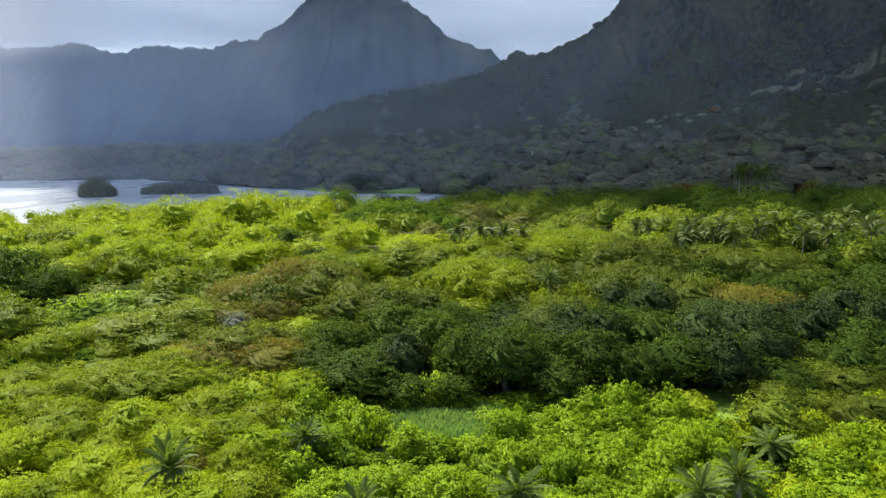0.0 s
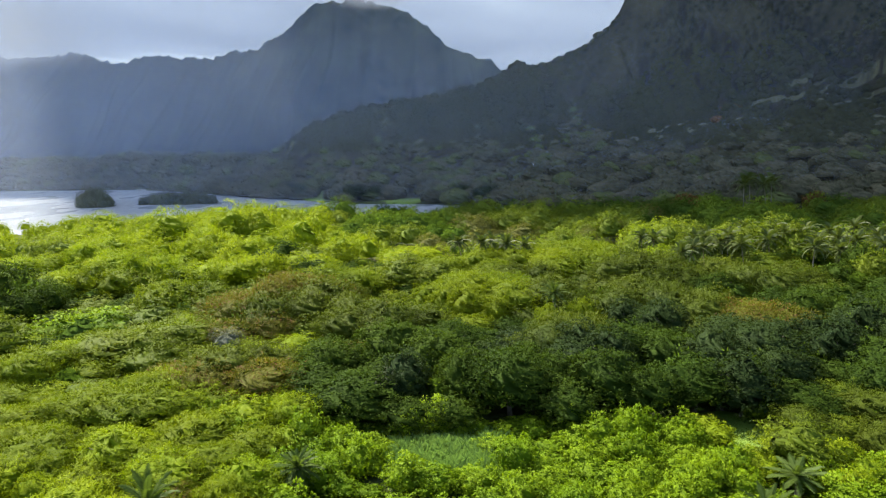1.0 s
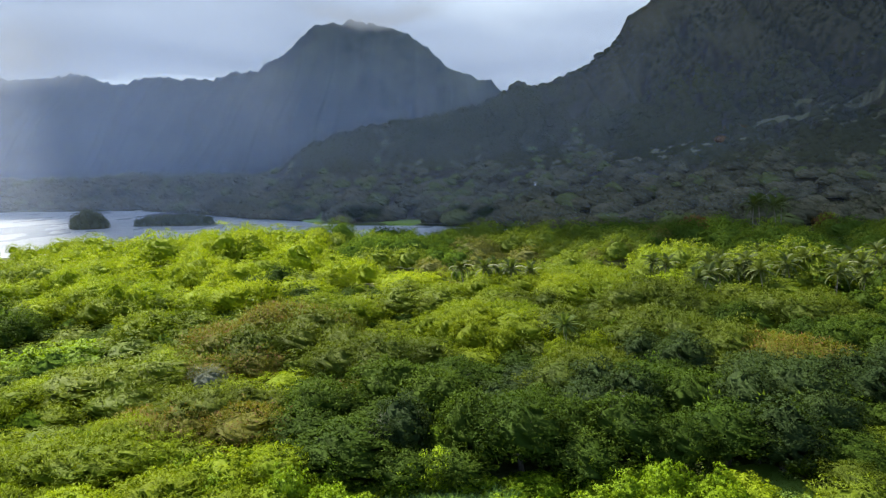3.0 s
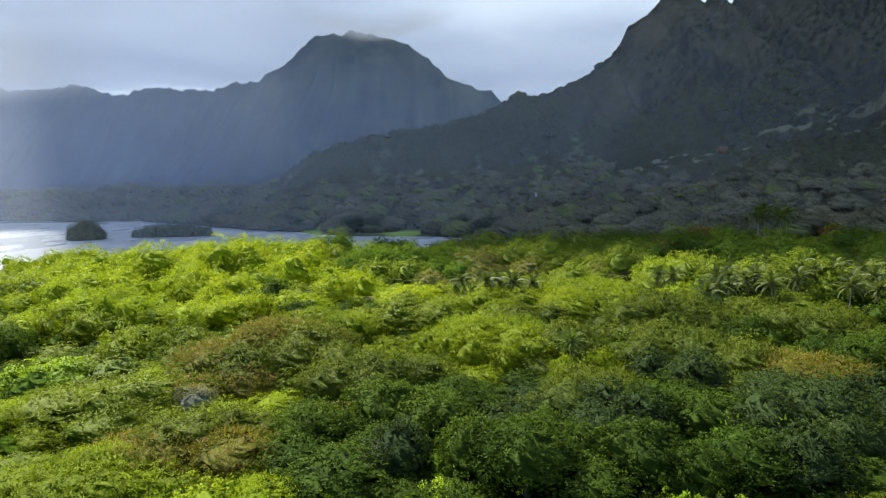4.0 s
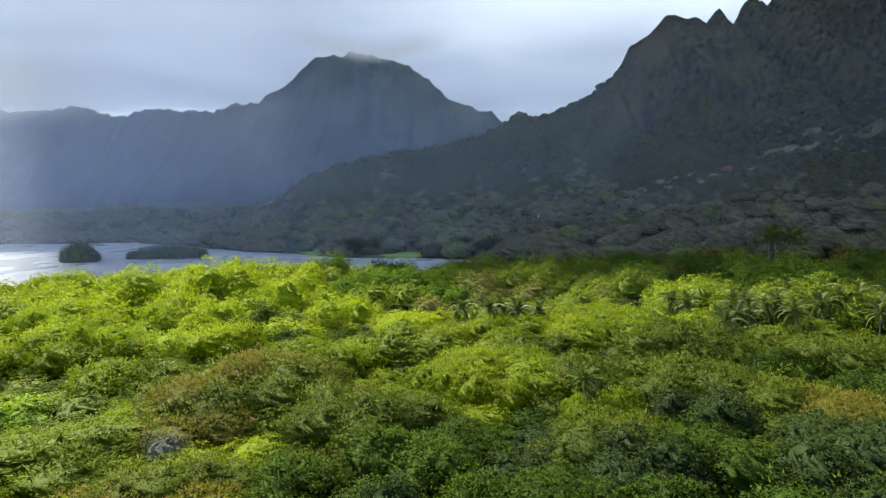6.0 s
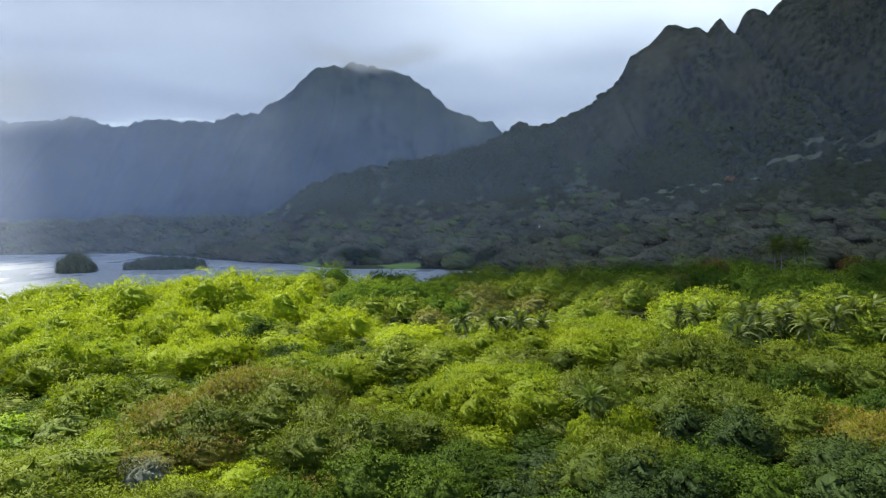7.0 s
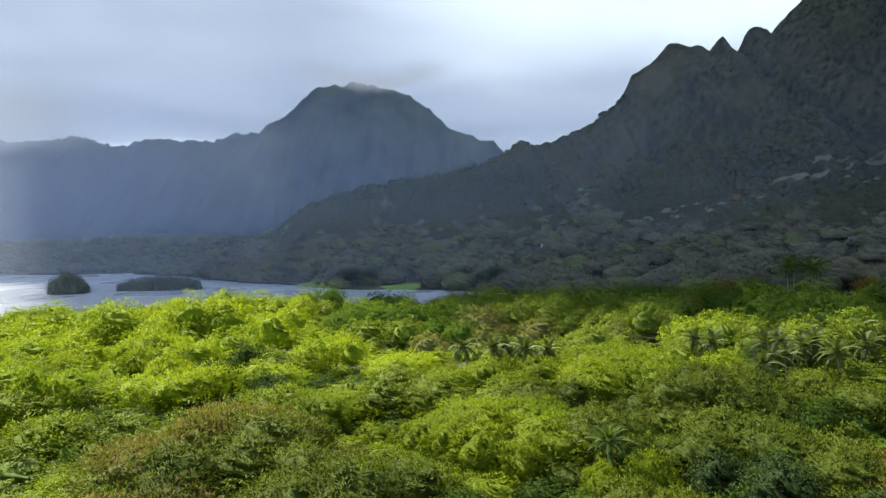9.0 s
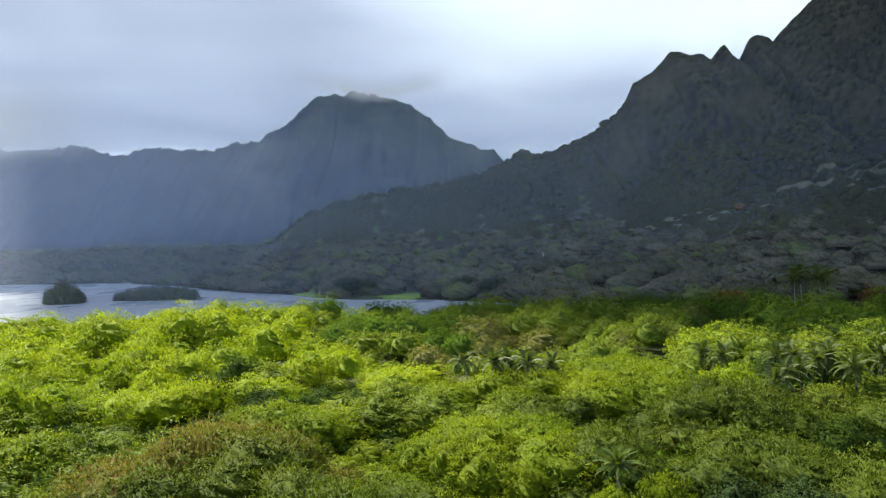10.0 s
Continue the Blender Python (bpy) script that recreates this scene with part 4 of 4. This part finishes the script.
def build_far_woods():
    models = [crown_shape(320 + i, 1.0, -0.10, 1.0, lobes=14, clumps=40, leaves=5, clump=0.13, length=0.07, width=0.05, up=0.3, ragged=0.04, rings=9, spokes=20, low=100, rough=0.25, core=0.93, crumple=0.035) for i in range(9)]
    rng = np.random.RandomState(91)
    n = 12500
    x, y = rng.uniform(-720, 520, n), rng.uniform(330, 985, n)
    keep = (np.abs(x) < 0.72 * y + 20) & (lake_depth(x, y) < -3)
    mh = mountain_height(x, y)
    keep &= np.where(x > 40, (mh > 4) | (y > 385), y > 425)
    keep &= mh < 95
    keep &= ~on_lawn(x, y)
    yc = np.interp(x, CREST[:, 0], CREST[:, 1])
    keep &= (y < yc) | (x < -330) | (mh < 0)
    share = (y - np.interp(x, FOOT[:, 0], FOOT[:, 1])) / np.maximum(yc - np.interp(x, FOOT[:, 0], FOOT[:, 1]), 20)
    keep &= rng.rand(n) < np.where(mh > 50, 0.45, 0.8) * np.where(mh > 20, 1 - 0.6 * grassy(x, share), 1.0)
    spots = np.stack([x, y], 1)[keep]
    mh = mh[keep]
    tops = rng.uniform(0.55, 1.1, len(spots)) * np.interp(mh, [0, 8, 30, 60], [11, 9.5, 7.0, 5.0])
    tops = tops * np.where(rng.rand(len(tops)) < 0.25, 1.2, 1.0) + 2.5
    base = land_height(spots[:, 0], spots[:, 1]) - 3.0
    stuff_woods("valley_woods", spots, tops, models, FAR_LEAF, "grey-green flat-crowned woods in cloud shadow", rng, (0.65, 1.0), base)
    small = [umbrella_shape(340 + i, 0.95, -0.2, 1.0, 2, 0.10, 4, 9) for i in range(6)]
    n = 24000
    x, t = rng.uniform(-150, 520, n), rng.uniform(0.22, 1.0, n) ** 0.8
    y, z = mountain_surface(x, t)
    zc = np.interp(x, CREST[:, 0], CREST[:, 2])
    bare = 0.5 * wave_noise(x, y, 26, 95, 3) - 0.34 * grassy(x, t) - 0.55 * smooth_step(0.76, 0.86, t) * smooth_step(100, 180, x)
    keep = (z > 40) & (bare + rng.uniform(-0.25, 0.25, n) > -0.22) & ((x < 195) | (t < 0.93) | (rng.rand(n) < 0.3)) & (np.abs(x) < 0.75 * y)
    spots = np.stack([x, y], 1)[keep]
    tops = rng.uniform(1.4, 4.2, len(spots)) * np.where(z[keep] > 110, 0.8, 1.0)
    # small trees along the lower crest
    cx = rng.uniform(-170, 380, 330)
    cy, cz = mountain_surface(cx, np.full(330, 0.995))
    spots, tops = np.concatenate([spots, np.stack([cx, cy], 1)]), np.concatenate([tops, rng.uniform(2.5, 7.0, 330) * (0.5 + 0.5 * rng.rand(330)) * np.where(cx > 200, 0.5, 1.0)])
    z = np.concatenate([z[keep] - 0.36 * tops[:-330], cz - 0.4])
    stuff_woods("mountain_scrub", spots, tops, small, SLOPE_LEAF, "dark scrub bushes dotted over the mountain side", rng, (0.9, 1.5), z)


build_near_woods()
for models, _, _ in KINDS.values():        # the models themselves go; only the planted copies stay
    for thing in models[0] + models[1]:
        for o in (*thing.children, thing):
            bpy.data.objects.remove(o)
build_understory()
build_mid_woods()
build_far_woods()


# ======== palms ========
def frond_shape(seed, length, leaflets, blade, droop, rise):
    """One feather frond: an arched midrib with slender leaflets on both sides, lying along +x."""
    rng = np.random.RandomState(seed)
    t = np.linspace(0, 1, 9)
    rib = np.stack([length * (t - 0.10 * t ** 3), 0 * t, length * (rise * t - droop * t ** 2.2)], 1)
    pieces = [tube(rib, 0.045 * (1 - 0.85 * t) * length / 3.5, 3)]
    u = np.repeat(np.linspace(0.12, 0.99, leaflets), 2)
    side = np.tile([1.0, -1.0], leaflets)
    at = np.stack([np.interp(u, t, rib[:, i]) for i in range(3)], 1)
    l = blade * np.sin(np.pi * (0.18 + 0.74 * u)) * rng.uniform(0.85, 1.15, len(u))
    tip = at + np.stack([0.55 * l, side * 0.80 * l, -0.28 * l + rng.normal(size=len(u)) * 0.05], 1)
    w = np.array([0.115 * length / 3.5, 0, 0])
    v = np.stack([at - w, at + w, tip], 1).reshape(-1, 3)
    i = np.arange(len(u)) * 3
    f = np.where((side > 0)[:, None], np.stack([i, i + 1, i + 2], 1), np.stack([i + 1, i, i + 2], 1))
    pieces.append((v, f))
    return joined(pieces)


def palm(name, label, seed, height, bend, radius, frond_meshes, count, low, high, bark):
    """A palm of a trunk and single fronds round its head."""
    rng = np.random.RandomState(seed)
    thing = new(name)
    a = rng.uniform(0, 6.28)
    off = np.array([math.cos(a), math.sin(a), 0]) * bend
    pts = [off * k ** 2 + [0, 0, height * k] for k in np.linspace(0, 1, 6)]
    pts[0] = pts[0] - [0, 0, 0.4]
    v, f = tube(pts, [radius * 1.4, radius, radius * 0.9, radius * 0.85, radius * 0.8, radius * 0.9], 7)
    part("trunk", mesh_of("trunk", v, f, bark, True), thing, "slender ringed grey trunk")
    for i in range(count):
        k = i / (count - 1)
        m = pose(off[0], off[1], height, 0, -(high + (low - high) * k ** 0.9) + rng.uniform(-7, 7), i * 137.5 + rng.uniform(-12, 12))
        ob = part("frond", frond_meshes[rng.randint(len(frond_meshes))], thing)
        sc = rng.uniform(0.85, 1.12)
        ob.matrix_local = m @ Matrix.Diagonal((sc, sc, sc, 1))
    return tagged(thing, label, "palm", name.replace("_", " ") + "s")


def build_palms():
    rng = np.random.RandomState(131)
    coco = []
    for i in range(3):
        v, f = frond_shape(i, 4.5, 22, 1.25, 0.72, 0.30)
        coco.append(mesh_of("frond", v, f, PALM))
    date = []
    for i in range(3):
        v, f = frond_shape(20 + i, 3.0, 20, 0.55, 0.42, 0.22)
        date.append(mesh_of("frond", v, f, DATE))
    cocos = [palm("coconut_palm", "tall coconut palm with drooping glossy fronds", 140 + i, 11.0 + 0.8 * i, 1.0 + 0.4 * i, 0.17, coco, 20, -30, 75, PALM_BARK) for i in range(3)]
    dates = [palm("date_palm", "stout date palm with a dense feathery head", 150 + i, (4.4, 4.4, 8.6)[i], 0.2, 0.30, date, 34, -38, 80, PALM_BARK) for i in range(3)]
    spots = COCO_SPOTS
    for x, y in spots:
        s = rng.uniform(0.92, 1.12) * (1.5 if y > 300 else 0.82 if x < 30 else 0.84)
        copy_thing(cocos[rng.randint(3)], pose(x, y, 1.2, 0, 0, rng.uniform(0, 360)) @ Matrix.Diagonal((s, s, s, 1)))
    for x, y, h in DATE_PALMS:
        s = rng.uniform(0.92, 1.08)
        tall = h > 6
        copy_thing(dates[2 if tall else rng.randint(2)], pose(x, y, 1.2, 0, 0, rng.uniform(0, 360)) @ Matrix.Diagonal((s, s, 1 if tall else h / 4.4, 1)))
    for thing in cocos + dates:
        for o in (*thing.children, thing):
            bpy.data.objects.remove(o)


# ======== open patches, islets, small things ========
def patch(name, cx, cy, rx, ry, mat, label, category, shear=0.0):
    """A low sheet that follows the ground, with an uneven rim."""
    rings, spokes = 8, 36
    r, a = np.meshgrid(np.linspace(0.02, 1, rings), np.arange(spokes) * 2 * math.pi / spokes, indexing="ij")
    wob = 1 + 0.10 * np.sin(3 * a + cx) + 0.07 * np.sin(5 * a + cy)
    X, Y = cx + rx * r * np.cos(a) * wob, cy + ry * r * np.sin(a) * wob
    X = X - shear * (Y - cy)
    v = np.stack([X, Y, land_height(X, Y) + 0.08], -1).reshape(-1, 3)
    f = [[i * spokes + j, (i + 1) * spokes + j, (i + 1) * spokes + (j + 1) % spokes, i * spokes + (j + 1) % spokes] for i in range(rings - 1) for j in range(spokes)]
    tagged(new(name, mesh_of(name, v, f, mat, True)), label, category, kind="structure")


def blades(name, cx, cy, rx, ry, count, height, width, mat, label, seed):
    rng = np.random.RandomState(seed)
    a, r = rng.uniform(0, 6.28, count), np.sqrt(rng.rand(count))
    x, y = cx + rx * r * np.cos(a), cy + ry * r * np.sin(a)
    h = height * rng.uniform(0.6, 1.2, count) * (0.85 + 0.3 * wave_noise(x, y, 3.0, seed, 2))
    lean = rng.normal(size=(count, 2)) * 0.30 * h[:, None]
    g = land_height(x, y) - 0.1
    b = rng.uniform(0, 6.28, count)
    dx, dy = np.cos(b) * width, np.sin(b) * width
    v = np.stack([np.stack([x - dx, y - dy, g], 1), np.stack([x + dx, y + dy, g], 1),
                  np.stack([x + lean[:, 0] * 0.4 + dx * 0.8, y + lean[:, 1] * 0.4 + dy * 0.8, g + h * 0.62], 1), np.stack([x + lean[:, 0], y + lean[:, 1], g + h * 0.95], 1)], 1).reshape(-1, 3)
    i = np.arange(count) * 4
    f = np.concatenate([np.stack([i, i + 1, i + 2], 1), np.stack([i, i + 2, i + 3], 1)])
    tagged(new(name, mesh_of(name, v, f, mat)), label, "grass", kind="stuff")


def build_islet(cx, cy, rx, ry, height, seed, label):
    rng = np.random.RandomState(seed)
    thing = tagged(new("islet"), label, "islet", "pond islets")
    thing.location = (cx, cy, 0)
    a = np.arange(28) * 2 * math.pi / 28
    rings = [(1.0, -0.8), (0.97, 0.25), (0.8, 0.7), (0.3, 1.0)]
    wob = 1 + 0.06 * np.sin(3 * a + seed) + 0.05 * np.sin(7 * a)
    v = np.concatenate([np.stack([rx * k * np.cos(a) * wob, ry * k * np.sin(a) * wob, 0 * a + z], 1) for k, z in rings] + [np.array([[0, 0, 1.0]])])
    f = [[i * 28 + j, i * 28 + (j + 1) % 28, (i + 1) * 28 + (j + 1) % 28] for i in range(3) for j in range(28)]
    f += [[i * 28 + j, (i + 1) * 28 + (j + 1) % 28, (i + 1) * 28 + j] for i in range(3) for j in range(28)]
    f += [[84 + j, 84 + (j + 1) % 28, 112] for j in range(28)]
    part("bank", mesh_of("bank", v, np.array(f), GROUND, True), thing, "low muddy bank")
    n = int(rx * ry / 4.2) + 8
    for i in range(n):
        t, k = i * 2.39996, math.sqrt((i + 0.5) / n) * 0.95
        x, y = rx * k * math.cos(t), ry * k * math.sin(t)
        h = height * (1 - 0.5 * k ** 2.5) * rng.uniform(0.85, 1.05)
        v, f, nm, tone = crown_shape(seed * 50 + i, 4.2, -3.5, h, clumps=70, leaves=9, clump=0.7, length=0.60, width=0.30, up=0.2, ragged=0.08, rings=9, spokes=20)
        part("mangrove", mesh_of("mangrove", v + [x, y, 0], f, MANGROVE, True, nm, tone), thing)


def build_boat():
    thing = tagged(new("boat"), "small white covered boat moored at the far shore", "boat")
    thing.location = (-338, 764, 0.1)
    bm = bmesh.new()
    bmesh.ops.create_cube(bm, size=1.0)
    for v in bm.verts:
        v.co = (v.co.x * (10.0 if v.co.z > 0 else 8.6), v.co.y * (2.8 if v.co.z > 0 else 2.0), v.co.z * 1.1 + 0.5)
    bmesh.ops.bevel(bm, geom=bm.edges[:], offset=0.15, segments=2, affect="EDGES")
    me = bpy.data.meshes.new("hull")
    bm.to_mesh(me)
    bm.free()
    me.materials.append(PALE_BARK)
    part("hull", me, thing, "white painted hull")
    bm = bmesh.new()
    bmesh.ops.create_cube(bm, size=1.0)
    for v in bm.verts:
        v.co = (v.co.x * 6.4, v.co.y * 2.6, v.co.z * 0.16 + 2.7)
    bmesh.ops.bevel(bm, geom=bm.edges[:], offset=0.05, segments=2, affect="EDGES")
    me = bpy.data.meshes.new("canopy")
    bm.to_mesh(me)
    bm.free()
    me.materials.append(PALE_BARK)
    part("canopy", me, thing, "flat white canopy")
    for x in (-2.9, 2.9):
        for y in (-1.1, 1.1):
            v, f = tube([(x, y, 0.9), (x, y, 2.7)], [0.06, 0.06], 6)
            part("post", mesh_of("post", v, f, PALE_BARK, True), thing)


def build_bare_trunk(x, y, h, seed):
    g = float(land_height(np.array(x), np.array(y)))
    thing = tagged(new("bare_tree"), "dead tree with a pale leafless trunk", "tree")
    thing.location = (x, y, g)
    v, f = trunk_shape(seed, h, 0.35, 1.6, 3)
    part("trunk", mesh_of("trunk", v, f, PALE_BARK, True), thing)


def build_outcrop(x, y, size, seed):
    """A pale weathered rock face breaking through the scrub."""
    rng = np.random.RandomState(seed)
    g = float(mountain_height(np.array(x), np.array(y)))
    bm = bmesh.new()
    bmesh.ops.create_icosphere(bm, subdivisions=2, radius=1.0)
    for v in bm.verts:
        k = 1 + 0.35 * noise.noise(v.co * 1.7 + Vector((seed, 0, 0))) + 0.15 * rng.normal()
        v.co = (v.co.x * size * k, v.co.y * size * 0.5 * k, v.co.z * size * 0.42 * k)
    me = bpy.data.meshes.new("rock_outcrop")
    bm.to_mesh(me)
    bm.free()
    me.materials.append(ROCK)
    ob = tagged(new("rock_outcrop", me), "pale weathered rock outcrop on the scrubby slope", "rock", "outcrops")
    ob.matrix_world = pose(x, y, g + size * 0.1, 22, rng.uniform(-25, 5), rng.uniform(-20, 20))


for i, (x, y, size) in enumerate(((263, 509, 6.5), (268, 512, 4), (236, 636, 6), (319, 587, 5), (324, 567, 6), (331, 571, 5), (256, 471, 4.5), (191, 717, 7), (295, 601, 5),
                                  (267, 591, 6), (275, 596, 4), (316, 542, 6), (308, 548, 4), (196, 570, 4), (149, 643, 4), (340, 560, 6), (350, 572, 7))):
    build_outcrop(x, y, size * 0.55, i + 3)
build_palms()
patch("grass_clearing", 35, 84.5, 5.6, 6.6, LAWN, "short sunlit grass in a gap between trees", "grass")
patch("reed_bed_ground", -2, 79.5, 9.0, 7.4, LAWN, "wet ground under a stand of reeds", "ground")
patch("lawn", -100.7, 553, 13, 26, LAWN, "mown green lawn sloping to the pond", "lawn", 0.16)
patch("lawn", -24, 507, 25, 17, LAWN, "mown green lawn on the bank of the inlet", "lawn")
blades("reeds", -2, 79.5, 8.8, 7.2, 9000, 1.6, 0.035, REED, "stand of pale blue-green reeds in a hollow", 161)
blades("grass", 35, 84.5, 5.4, 6.4, 8000, 0.35, 0.03, SPRAY, "short bright grass in a clearing", 162)
build_islet(-262, 512, 12.5, 8, 16.5, 171, "small round islet overgrown with dark mangroves")
build_islet(-205, 530, 31, 6, 12.0, 172, "long low islet overgrown with dark mangroves")
build_boat()
build_bare_trunk(71, 545, 9, 181)
